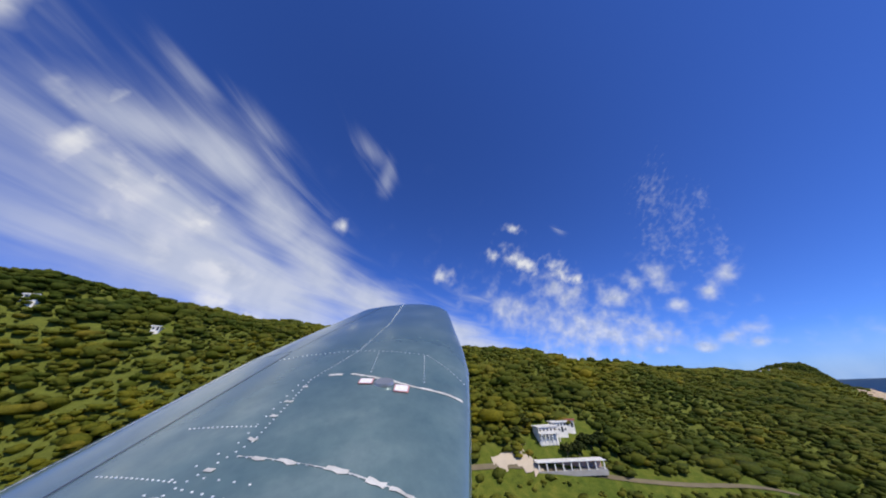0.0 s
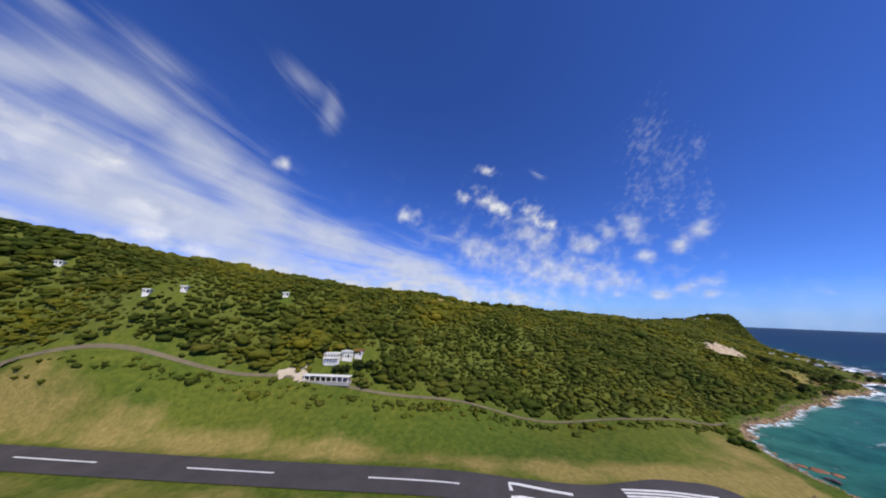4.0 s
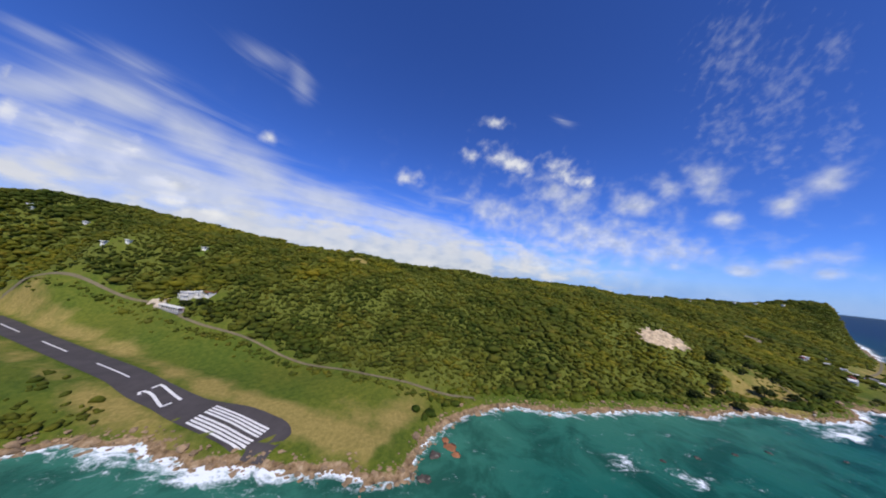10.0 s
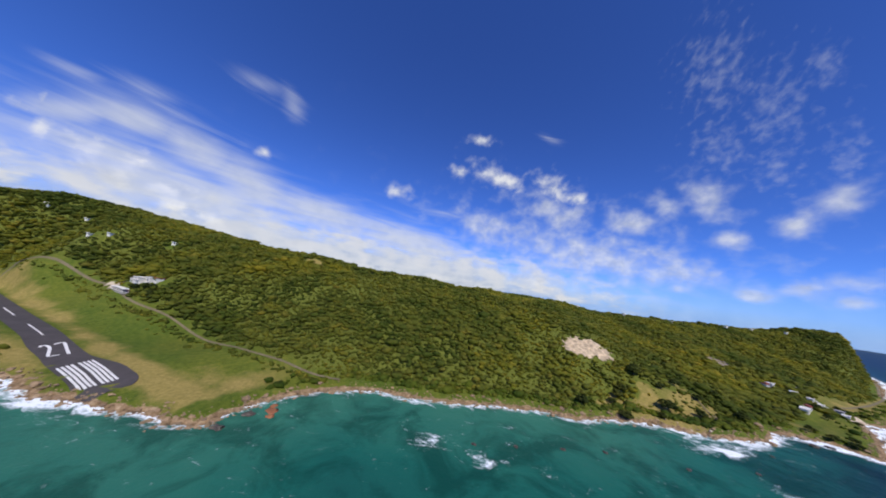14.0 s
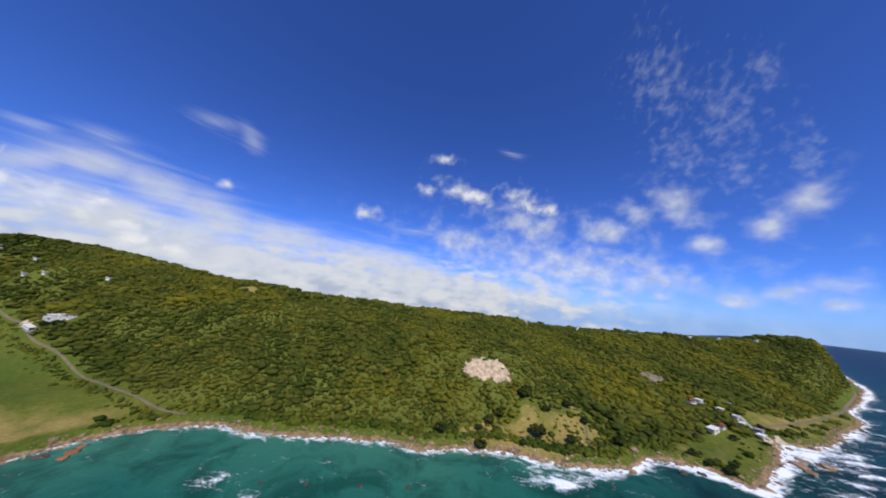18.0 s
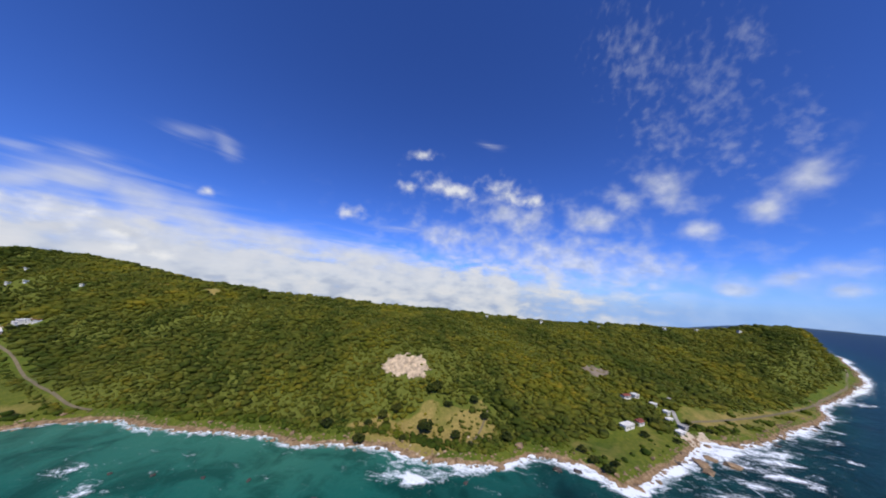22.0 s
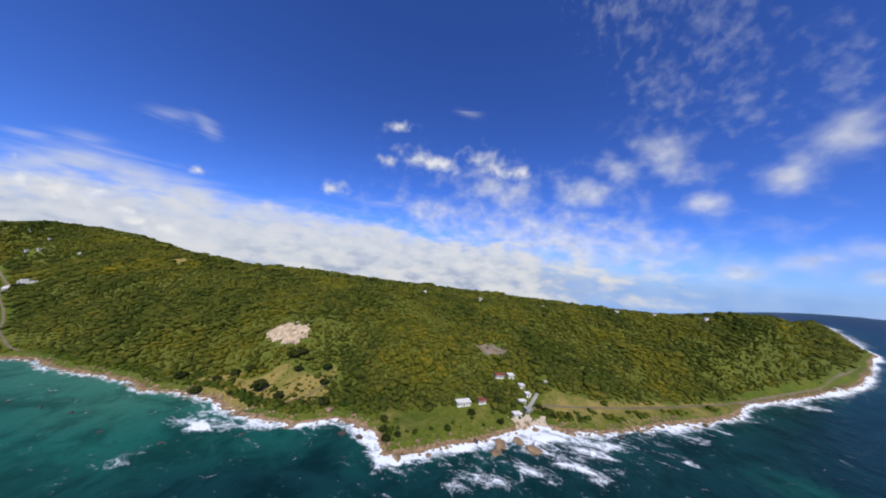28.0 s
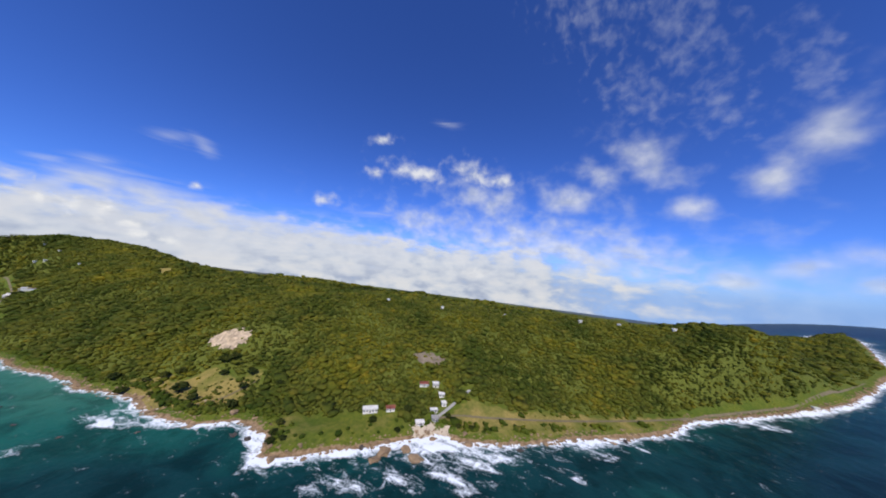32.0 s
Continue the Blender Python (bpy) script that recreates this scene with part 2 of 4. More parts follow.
def box(bm, x0, x1, y0, y1, z0, z1, bevel=0.0):
    verts = [bm.verts.new((x, y, z)) for z in (z0, z1) for y in (y0, y1) for x in (x0, x1)]
    for f in ((0, 2, 3, 1), (4, 5, 7, 6), (0, 1, 5, 4), (2, 6, 7, 3), (0, 4, 6, 2), (1, 3, 7, 5)):
        bm.faces.new([verts[i] for i in f])
    if bevel:
        bmesh.ops.bevel(bm, geom=bm.edges[:], offset=bevel, segments=1, affect="EDGES")
    return bm


def boxed(x0, x1, y0, y1, z0, z1, bevel=0.0):
    return box(bmesh.new(), x0, x1, y0, y1, z0, z1, bevel)


# ---- the lie of the land ----
# shoreline, west to east
SHORE = [(-265, 130), (-167, 102), (-56, 74), (56, 37), (121, 42), (167, 51), (190, 70), (204, 68), (216, 73), (232, 68), (246, 65), (260, 68), (283, 67), (299, 71), (316, 67), (329, 71), (332, 82), (336, 93), (344, 106), (354, 116), (370, 127), (392, 134), (412, 133), (430, 134), (448, 138), (472, 144)]
SHORE += [(502, 149), (527, 146), (558, 158), (584, 162), (604, 158), (623, 158), (642, 161), (664, 166), (684, 183), (698, 186), (707, 184), (721, 182), (728, 175), (735, 168), (750, 177), (768, 192), (787, 206), (802, 221), (822, 238), (830, 249), (848, 247), (884, 261), (911, 279), (937, 299)]
SHORE += [(986, 327), (1023, 355), (1058, 395), (1083, 411), (1162, 467), (1237, 523), (1302, 575), (1339, 614), (1414, 688), (1507, 790), (1600, 884), (1711, 1051), (1841, 1228), (2000, 1451), (2139, 1655)]
# heights of the ground: field, slope, crest, plateau
H_FIELD = [(56, 158, 11.2), (136, 140, 9.3), (186, 126, 7.4), (242, 112, 7.0), (298, 104, 6.5), (237, 79, 7.0), (112, 112, 7.4), (0, 149, 9.3), (-140, 177, 14.9), (-298, 242, 20.5), (37, 102, 7.4), (326, 112, 5.6), (140, 79, 6.5), (-93, 121, 9.3)]
H_SLOPE = [(115, 181, 34.8), (139, 160, 24.4), (238, 171, 15.8), (206, 179, 18.8), (59, 244, 74.3), (-18, 216, 77.6), (-73, 192, 26.0), (-150, 203, 32.0), (578, 235, 33.2), (785, 332, 24.3), (804, 292, 11.0), (841, 297, 12.9), (610, 185, 5.7), (590, 190, 7.2), (836, 289, 7.3), (372, 167, 13.0), (446, 177, 16.6), (521, 186, 13.0), (651, 223, 11.1), (707, 242, 13.0), (837, 251, 4.9), (893, 288, 4.9), (967, 353, 6.1), (1042, 409, 14.0), (465, 251, 38.0), (707, 316, 29.7), (884, 372, 22.4), (1004, 437, 28.0), (307, 214, 41.5), (167, 232, 59.0)]
H_CREST = [(-256, 223, 125.8), (-246, 279, 84.2), (-167, 256, 126.0), (-93, 256, 93.0), (0, 279, 98.0), (112, 298, 95.0), (186, 296, 84.0), (250, 302, 76.3), (288, 326, 78.6), (391, 353, 76.3), (521, 400, 72.1), (648, 445, 65.1), (790, 484, 61.2), (930, 507, 62.0), (1023, 521, 66.5), (1107, 530, 70.0), (1194, 549, 85.0), (1237, 581, 58.0), (1274, 618, 36.4), (1321, 670, 17.8), (1395, 744, 11.0), (1507, 865, 8.1), (1637, 1023, 12.5), (1814, 1283, 6.3)]
H_BACK = [(-251, 484, 60.0), (-251, 837, 30.0), (0, 521, 48.0), (279, 521, 48.0), (558, 614, 40.0), (790, 651, 38.0), (976, 688, 34.0), (1116, 707, 34.0), (1246, 781, 25.0), (1395, 930, 10.0), (1581, 1162, 5.1), (0, 837, 25.0), (558, 930, 22.0), (930, 976, 20.0), (1162, 1023, 16.0)]


def splined(points):
    """A thin-plate surface through (x, y, z)."""
    p = np.array(points, float)
    q = p[:, :2] / 500.0
    n = len(q)
    r2 = ((q[:, None] - q[None]) ** 2).sum(2) + 1e-12
    a = np.zeros((n + 3, n + 3))
    a[:n, :n] = 0.5 * r2 * np.log(r2) + np.eye(n) * 0.002
    a[:n, n], a[:n, n + 1:] = 1, q
    a[n, :n], a[n + 1:, :n] = 1, q.T
    w = np.linalg.solve(a, np.append(p[:, 2], [0, 0, 0]))

    def height(x, y):
        x, y = np.asarray(x, float) / 500.0, np.asarray(y, float) / 500.0
        z = w[n] + w[n + 1] * x + w[n + 2] * y
        for k in range(n):
            d = (x - q[k, 0]) ** 2 + (y - q[k, 1]) ** 2 + 1e-12
            z = z + w[k] * 0.5 * d * np.log(d)
        return z
    return height


hills = splined(H_FIELD + H_SLOPE + H_CREST + H_BACK)


def from_line(x, y, line):
    """Distance to a polyline."""
    x, y = np.asarray(x, float), np.asarray(y, float)
    best = np.full(x.shape, 1e9)
    for (ax, ay), (bx, by) in zip(line[:-1], line[1:]):
        dx, dy = bx - ax, by - ay
        s = np.clip(((x - ax) * dx + (y - ay) * dy) / (dx * dx + dy * dy), 0, 1)
        best = np.minimum(best, np.hypot(x - ax - s * dx, y - ay - s * dy))
    return best


def within(x, y, ring):
    """Whether points lie inside a ring."""
    x, y = np.asarray(x, float), np.asarray(y, float)
    odd = np.zeros(x.shape, bool)
    for (ax, ay), (bx, by) in zip(ring, ring[1:] + ring[:1]):
        cross = (ay > y) != (by > y)
        odd ^= cross & (x < (bx - ax) * (y - ay) / ((by - ay) if by != ay else 1e-9) + ax)
    return odd


# the far shore, behind the ridge, east to west
FAR_SHORE = [(2083, 1674), (1953, 1562), (1814, 1395), (1637, 1321), (1395, 1302), (1116, 1339), (837, 1376), (465, 1376), (0, 1339), (-265, 1209)]
LAND = SHORE + FAR_SHORE


def step01(a):
    a = np.clip(a, 0, 1)
    return a * a * (3 - 2 * a)


def inland(x, y):
    d = from_line(x, y, LAND + LAND[:1])
    return np.where(within(x, y, LAND), d, -d)


def ground_height(x, y, d=None):
    d = inland(x, y) if d is None else d
    bench = 3.2 * step01(d / 7.0) + 1.2 * step01((d - 6) / 14.0)
    up = np.maximum(hills(x, y), 3.0) - 4.4
    z = bench + np.maximum(up, -1.5) * step01((d - 6) / 34.0)
    return np.where(d > 0, z, -8.0 * step01(-d / 40.0) - 0.3)

# broad roughness of the ground, as sums of waves
WAVES = [(random.uniform(0.012, 0.09), random.uniform(0, math.tau), random.uniform(0, math.tau)) for _ in range(14)]


def rolling(x, y):
    z = np.zeros(np.shape(x))
    for k, turn, phase in WAVES:
        z = z + np.sin(k * (x * math.cos(turn) + y * math.sin(turn)) + phase) * 0.035 / k
    return z


ROAD = [(-700, 236), (-420, 216), (-265, 200), (-186, 197), (-125, 197), (-73, 193), (-29, 189), (6, 189), (46, 187), (82, 183), (112, 173), (140, 164), (167, 160), (200, 156), (232, 150), (260, 143), (290, 135), (326, 131), (346, 129), (363, 132)]
COAST_ROAD = [(822, 258), (836, 270), (857, 276), (874, 284), (910, 303), (959, 331), (1000, 355), (1030, 375), (1070, 407), (1105, 432), (1195, 498), (1302, 595), (1424, 714)]
TRACK = [(824, 262), (830, 279), (841, 303)]
RUNWAY_END, RUNWAY_WAY, RUNWAY_SIDE = Vector((271.6, 74.4)), Vector((-0.9586, 0.2847)), Vector((0.2847, 0.9586))
HALF = 7.6


def along_runway(x, y):
    """Metres from the runway's end, and across it."""
    dx, dy = x - RUNWAY_END.x, y - RUNWAY_END.y
    return dx * RUNWAY_WAY.x + dy * RUNWAY_WAY.y, dx * RUNWAY_SIDE.x + dy * RUNWAY_SIDE.y


FIELD = ROAD + [(372, 113), (321, 28), (-56, 19), (-837, 186)]
CLEARINGS = [
    [(549, 173), (556, 166), (569, 156), (595, 153), (625, 162), (657, 184), (664, 197), (655, 221), (644, 231), (629, 210), (612, 212), (597, 205), (591, 188), (578, 192), (562, 182)],
    [(702, 190), (716, 205), (735, 217), (763, 232), (795, 249), (812, 240), (806, 218), (792, 204), (757, 176), (729, 160), (712, 166), (704, 180)],
    [(842, 292), (879, 300), (897, 312), (972, 346), (1014, 369), (1042, 385), (1058, 402), (1028, 363), (988, 331), (939, 304), (888, 267), (851, 253), (828, 260)],
]
QUARRY = [(547, 232), (554, 223), (569, 220), (591, 225), (596, 236), (588, 249), (567, 250), (552, 245)]
SCREE = [(764, 326), (774, 319), (787, 321), (802, 336), (798, 344), (779, 340), (766, 335)]
SCARS = [(219, 308, 16), (141, 292, 9)]
HOMES = [(108, 187, 9), (121, 187, 9), (132, 191, 6), (100, 177, 11), (119, 171, 9), (771, 237, 9), (786, 247, 7), (795, 292, 8), (807, 296, 7), (816, 286, 5), (824, 277, 4), (818, 264, 5), (816, 244, 7), (-16, 216, 6), (-1, 223, 6), (58, 249, 7), (-102, 259, 7), (1229, 518, 7)]


def fall(x, y):
    """How far land and sea sink behind the island, with the curve of the globe."""
    return 0.10 * np.maximum(y - 1000, 0) * step01((0.78 - np.arctan2(x - 650, np.maximum(y, 1))) / 0.4)


def ground_here(x, y, d=None):
    x, y = np.asarray(x, float), np.asarray(y, float)
    d = inland(x, y) if d is None else d
    z = ground_height(x, y, d)
    s, c = along_runway(x, y)
    flat = step01((60 - np.abs(c)) / 40.0) * step01((s + 30) / 30.0)
    rough = rolling(x, y) * step01((d - 15) / 60.0) * (1 - 0.9 * flat)
    level = step01((21 - c) / 9.0) * step01((c + 44) / 14.0) * step01((s - 60) / 60.0) * step01((470 - s) / 90.0) * step01((d - 20) / 20.0)
    z = z * (1 - level) + (7.4 + 0.008 * s) * level
    return z + rough - fall(x, y)


def is_forest(x, y, d):
    ok = (d > 13) & ~within(x, y, FIELD)
    x, y = x + 3.5 * np.sin(y * 0.31 + 1.7 * np.sin(x * 0.19)), y + 3.5 * np.sin(x * 0.27 + 2.1 * np.cos(y * 0.17))
    for ring in CLEARINGS + [QUARRY, SCREE]:
        ok &= ~within(x, y, ring)
    ok &= from_line(x, y, COAST_ROAD) > 5.5
    ok &= from_line(x, y, ROAD) > 5.0
    ok &= from_line(x, y, TRACK) > 4.5
    for hx, hy, r in HOMES:
        ok &= np.hypot(x - hx, y - hy) > r
    for hx, hy, r in SCARS:
        ok &= np.hypot((x - hx) / 1.3, y - hy) > r * 0.7
    return ok


def spaced(a, b, fine, coarse, lo, hi):
    """Grid lines from a to b, fine between lo and hi."""
    out, v = [], a
    while v < b:
        out.append(v)
        v += fine if lo <= v <= hi else coarse
    return np.array(out + [b], float)


xs = spaced(-900, 2250, 4.0, 20.0, -200, 1480)
ys = spaced(0, 1720, 4.0, 20.0, 20, 640)
gx, gy = np.meshgrid(xs, ys)
gd = inland(gx, gy)
verts, quads = sheet(xs, ys, lambda x, y: ground_here(x, y, gd))
ragged = np.sin(gx * 0.31) * np.cos(gy * 0.27 + gx * 0.11) + 0.6 * np.sin(gx * 0.83 + gy * 0.7)
shore_band = np.exp(-((gd - 4) / 9.0) ** 2)
verts[:, 2] += (ragged * 0.7 * shore_band * (gd > -8)).ravel()
keep = (gd > -60).ravel()[quads].any(1)
ground = new("ground", fast_mesh("ground", verts, quads[keep]))
ground.data.materials.append(MAT_GROUND)
give(ground.data, "rock", np.clip(1.05 - gd / 5.0, 0, 1))
s, c = along_runway(gx, gy)
dry = (0.52 + 0.22 * (c > 0)) * np.exp(-((np.abs(c) - 15) / 8.0) ** 2) * (s > -40) + 0.34 * np.exp(-((gx - 310) / 38.0) ** 2 - ((gy - 100) / 28.0) ** 2) + 0.25 * np.exp(-((gd - 22) / 12.0) ** 2)
wooded = is_forest(gx, gy, gd)
dry += 0.62 * within(gx, gy, CLEARINGS[0]) + 0.42 * within(gx, gy, CLEARINGS[2]) + 0.14 * within(gx, gy, CLEARINGS[1])
for hx, hy, r in SCARS:
    dry += 1.2 * np.exp(-(((gx - hx) / 1.3) ** 2 + (gy - hy) ** 2) / r ** 2)
give(ground.data, "dry", np.where(wooded, 0.0, dry))
give(ground.data, "wood", wooded)
tagged(ground, "green grassy land with straw-coloured patches and brown rock shore", "ground", kind="structure")

# ---- sea ----
sx = spaced(-3300, 4600, 5.0, 60.0, 120, 1900)
sy = spaced(-3900, 3900, 5.0, 60.0, -60, 1000)
hx, hy = np.meshgrid(sx, sy)
hd = inland(hx, hy)
BREAKERS = [(212, 63, 8, 2.6, 0), (255, 60, 8, 2.4, 10), (432, 92, 12, 3, 15), (462, 86, 9, 2.6, 10), (606, 104, 8, 2.5, 20), (599, 137, 14.9, 3.72, 5), (641, 153, 13, 3.72, 25), (673, 172, 7.44, 2.79, 30), (613, 139, 13, 3.72, 5), (744, 167, 11.2, 3.72, 35), (716, 178, 9.3, 3.72, 0), (781, 197, 13, 3.72, 35), (807, 215, 13, 5.58, 40), (829, 226, 11.2, 4.65, 40)]
BREAKERS += [(878, 243, 22.3, 3.72, 8), (866, 229, 22.3, 3.72, 2), (841, 212, 20.5, 3.72, -8), (823, 194, 18.6, 3.72, 0), (801, 178, 16.7, 3.72, 8), (783, 166, 9.3, 2.79, 0), (861, 208, 14.9, 3.72, -18), (837, 234, 13, 4.65, 20), (957, 284, 8.37, 2.79, 30), (930, 249, 6.51, 2.79, 25), (1125, 420, 11.2, 3.72, 35), (1143, 425, 8.37, 2.79, 35), (988, 311, 5.58, 2.33, 30), (1041, 375, 14.9, 3.72, 45), (1069, 398, 11.2, 3.72, 50), (1209, 498, 20.5, 4.65, 40), (1283, 554, 18.6, 4.65, 42), (1357, 624, 22.3, 5.58, 45), (1450, 721, 27.9, 6.51, 48), (1562, 841, 33.5, 7.44, 48), (1767, 1097, 46.5, 9.3, 50)]
wild = 0.5 + 0.5 * np.sin(hx * 0.045 + 1.3 * np.sin(hx * 0.013)) * np.cos(hy * 0.03 + 0.7)
gusty = step01((hx - 540) / 80.0) * (0.45 + 0.55 * step01((hx - 820) / 100.0))
foam = np.exp(-(np.maximum(-hd, 0) / (2.2 + 3.5 * wild + 4.0 * gusty * wild)) ** 2) * (0.5 + 0.3 * wild + 0.25 * gusty)
foam += 0.26 * np.exp(-(np.maximum(-hd, 0) / (5 + 10.0 * wild + 8.0 * gusty)) ** 2)
crest = np.zeros(hx.shape)
for bx, by, la, lb, turn in BREAKERS:
    u = (hx - bx) * math.cos(radians(turn)) + (hy - by) * math.sin(radians(turn))
    v = -(hx - bx) * math.sin(radians(turn)) + (hy - by) * math.cos(radians(turn))
    g = np.exp(-(u / la) ** 2 - (v / lb) ** 2)
    tail = np.exp(-(u / (la * 1.3)) ** 2 - ((v - lb * 1.2) / (lb * 2.6)) ** 2)
    foam += np.maximum(g * 0.8, tail * 0.30)
    crest += g * 0.6
verts, quads = sheet(sx, sy, lambda x, y: crest - fall(x, y))
keep = (hd < 12).ravel()[quads].any(1) & (np.hypot(hx - 650, hy) < 3850).ravel()[quads].all(1)
sea = new("sea", fast_mesh("sea", verts, quads[keep]))
sea.data.materials.append(MAT_SEA)
give(sea.data, "foam", np.clip(foam, 0, 1.2))
give(sea.data, "depth", np.clip(-hd / 250.0, 0, 1) + 0.46 * step01((hx - 500) / 260.0) - 0.42 * np.exp(-((hx - 1010) / 40.0) ** 2 - ((hy - 250) / 20.0) ** 2))
give(sea.data, "open", step01((-hd - 25) / 60.0) * step01((1700 - np.hypot(hx - 650, hy)) / 900.0))
tagged(sea, "turquoise to deep blue sea with white breaking surf", "sea", kind="structure")

# plain glowing backdrop added beyond the sea's far edge, painted as low pale haze
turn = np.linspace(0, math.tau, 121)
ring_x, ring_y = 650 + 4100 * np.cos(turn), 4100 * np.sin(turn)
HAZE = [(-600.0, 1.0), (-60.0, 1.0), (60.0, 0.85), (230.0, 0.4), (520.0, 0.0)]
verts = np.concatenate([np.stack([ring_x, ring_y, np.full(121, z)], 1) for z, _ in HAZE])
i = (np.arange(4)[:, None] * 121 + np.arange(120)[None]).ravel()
haze_ring = new("backdrop", fast_mesh("backdrop", verts, np.stack([i, i + 1, i + 122, i + 121], 1)))
give(haze_ring.data, "haze", np.repeat([a for _, a in HAZE], 121))
air = Nodes("painted_horizon_haze")
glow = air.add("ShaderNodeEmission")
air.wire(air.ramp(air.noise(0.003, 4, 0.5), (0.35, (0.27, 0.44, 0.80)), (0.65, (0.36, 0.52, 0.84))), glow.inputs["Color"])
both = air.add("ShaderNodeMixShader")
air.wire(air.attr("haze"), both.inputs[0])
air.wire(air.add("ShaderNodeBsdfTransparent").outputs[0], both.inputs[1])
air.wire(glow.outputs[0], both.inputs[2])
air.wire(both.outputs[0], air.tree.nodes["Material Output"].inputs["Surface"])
haze_ring.data.materials.append(air.mat)
tagged(haze_ring, "glowing backdrop ring painted as pale blue sky haze low over the sea", "sky", kind="structure")

# ---- woods ----


def lobe(seed, jag=0.32, flat=0.75):
    """A lumpy leaf clump of unit size: vertices and triangles."""
    bm = bmesh.new()
    bmesh.ops.create_icosphere(bm, subdivisions=2, radius=1.0)
    rng = np.random.default_rng(seed)
    out = []
    for v in bm.verts:
        p = v.co * 1.7 + Vector((seed * 3.1, seed * 1.7, 0))
        k = 1 + jag * (noise.noise(p) * 1.3 + 0.7 * noise.noise(p * 2.7)) + rng.normal(0, 0.07)
        out.append((v.co.x * k, v.co.y * k, v.co.z * k * flat))
    tris = [[v.index for v in f.verts] for f in bm.faces]
    bm.free()
    return np.array(out), np.array(tris)


def lobe_small(seed, jag=0.58, flat=0.8):
    bm = bmesh.new()
    bmesh.ops.create_icosphere(bm, subdivisions=1, radius=1.0)
    rng = np.random.default_rng(seed + 99)
    bm.verts.index_update()
    out = [np.array(v.co) * (1 + rng.normal(0, jag * 0.45)) * np.array((1, 1, flat)) for v in bm.verts]
    tris = [[v.index for v in f.verts] for f in bm.faces]
    bm.free()
    return np.array(out), np.array(tris)


SMALL = [lobe_small(k) for k in range(10)]


def clumps(points, sizes, seed, templates):
    """Many clumps in one pair of arrays; points are centres."""
    rng = np.random.default_rng(seed)
    vs, fs, base = [], [], 0
    pick = rng.integers(0, len(templates), len(points))
    for k, (tv, tf) in enumerate(templates):
        m = np.where(pick == k)[0]
        if not len(m):
            continue
        turn = rng.uniform(0, math.tau, len(m))
        cos, sin = np.cos(turn), np.sin(turn)
        sz = sizes[m]
        x = (tv[None, :, 0] * cos[:, None] - tv[None, :, 1] * sin[:, None]) * sz[:, :1]
        y = (tv[None, :, 0] * sin[:, None] + tv[None, :, 1] * cos[:, None]) * sz[:, :1]
        z = tv[None, :, 2] * sz[:, 1:2]
        v = np.stack([x, y, z], -1) + points[m][:, None]
        f = tf[None] + (np.arange(len(m)) * len(tv))[:, None, None] + base
        vs.append(v.reshape(-1, 3))
        fs.append(f.reshape(-1, 3))
        base += len(m) * len(tv)
    return np.concatenate(vs), np.concatenate(fs)


def scatter(x0, x1, y0, y1, gap, seed):
    rng = np.random.default_rng(seed)
    nx, ny = int((x1 - x0) / gap), int((y1 - y0) / gap)
    px, py = np.meshgrid(np.arange(nx), np.arange(ny))
    px = x0 + (px + rng.uniform(0, 1, px.shape)) * gap
    py = y0 + (py + rng.uniform(0, 1, py.shape)) * gap
    return px.ravel(), py.ravel()


def grow_woods(name, areas, seed, material, label):
    """A closed canopy: each tree a broad crown with side lobes."""
    rng = np.random.default_rng(seed)
    verts, faces, base = [], [], 0
    for n, (x0, x1, y0, y1, gap, size) in enumerate(areas):
        px, py = scatter(x0, x1, y0, y1, gap, seed + n)
        d = inland(px, py)
        ok = is_forest(px, py, d)
        px, py, d = px[ok], py[ok], d[ok]
        z = ground_here(px, py, d)
        steep = np.stack([ground_here(px + 1.5, py) - ground_here(px - 1.5, py), ground_here(px, py + 1.5) - ground_here(px, py - 1.5)], 1) / 3.0
        lean = -steep / np.sqrt(1 + (steep ** 2).sum(1))[:, None]
        tall = size * np.clip(rng.lognormal(-0.08, 0.34, len(px)), 0.5, 2.1) * (0.9 + 0.22 * np.sin(px * 0.021 + 1.7 * np.sin(py * 0.017)) * np.cos(py * 0.026)) * (1 + 0.28 * np.sin(px * 0.083 + 2.1 * np.sin(py * 0.061)) * np.sin(py * 0.097 + 1.4 * np.cos(px * 0.052))) * (0.78 + 0.22 * step01((d - 12) / 40.0))
        for k in range(3):
            off = rng.normal(0, 0.5, (len(px), 2)) * tall[:, None] * (0.3 + 0.38 * k)
            up = tall * (0.55 if k == 0 else rng.uniform(0.38, 0.82, len(px)))
            r = tall * (rng.uniform(0.95, 1.35, len(px)) if k == 0 else rng.uniform(0.38, 0.72, len(px)))
            high = r * (rng.uniform(0.46, 0.7, len(px)) if k == 0 else rng.uniform(0.5, 0.85, len(px)))
            at = np.stack([px + off[:, 0] + lean[:, 0] * up, py + off[:, 1] + lean[:, 1] * up, z + up + (steep * off).sum(1)], 1)
            v, f = clumps(at, np.stack([r, high], 1), seed + k, SMALL)
            verts.append(v)
            faces.append(f + base)
            base += len(v)
    ob = new(name, fast_mesh(name, np.concatenate(verts), np.concatenate(faces)))
    ob.data.materials.append(material)
    return tagged(ob, label, "woods", kind="stuff")


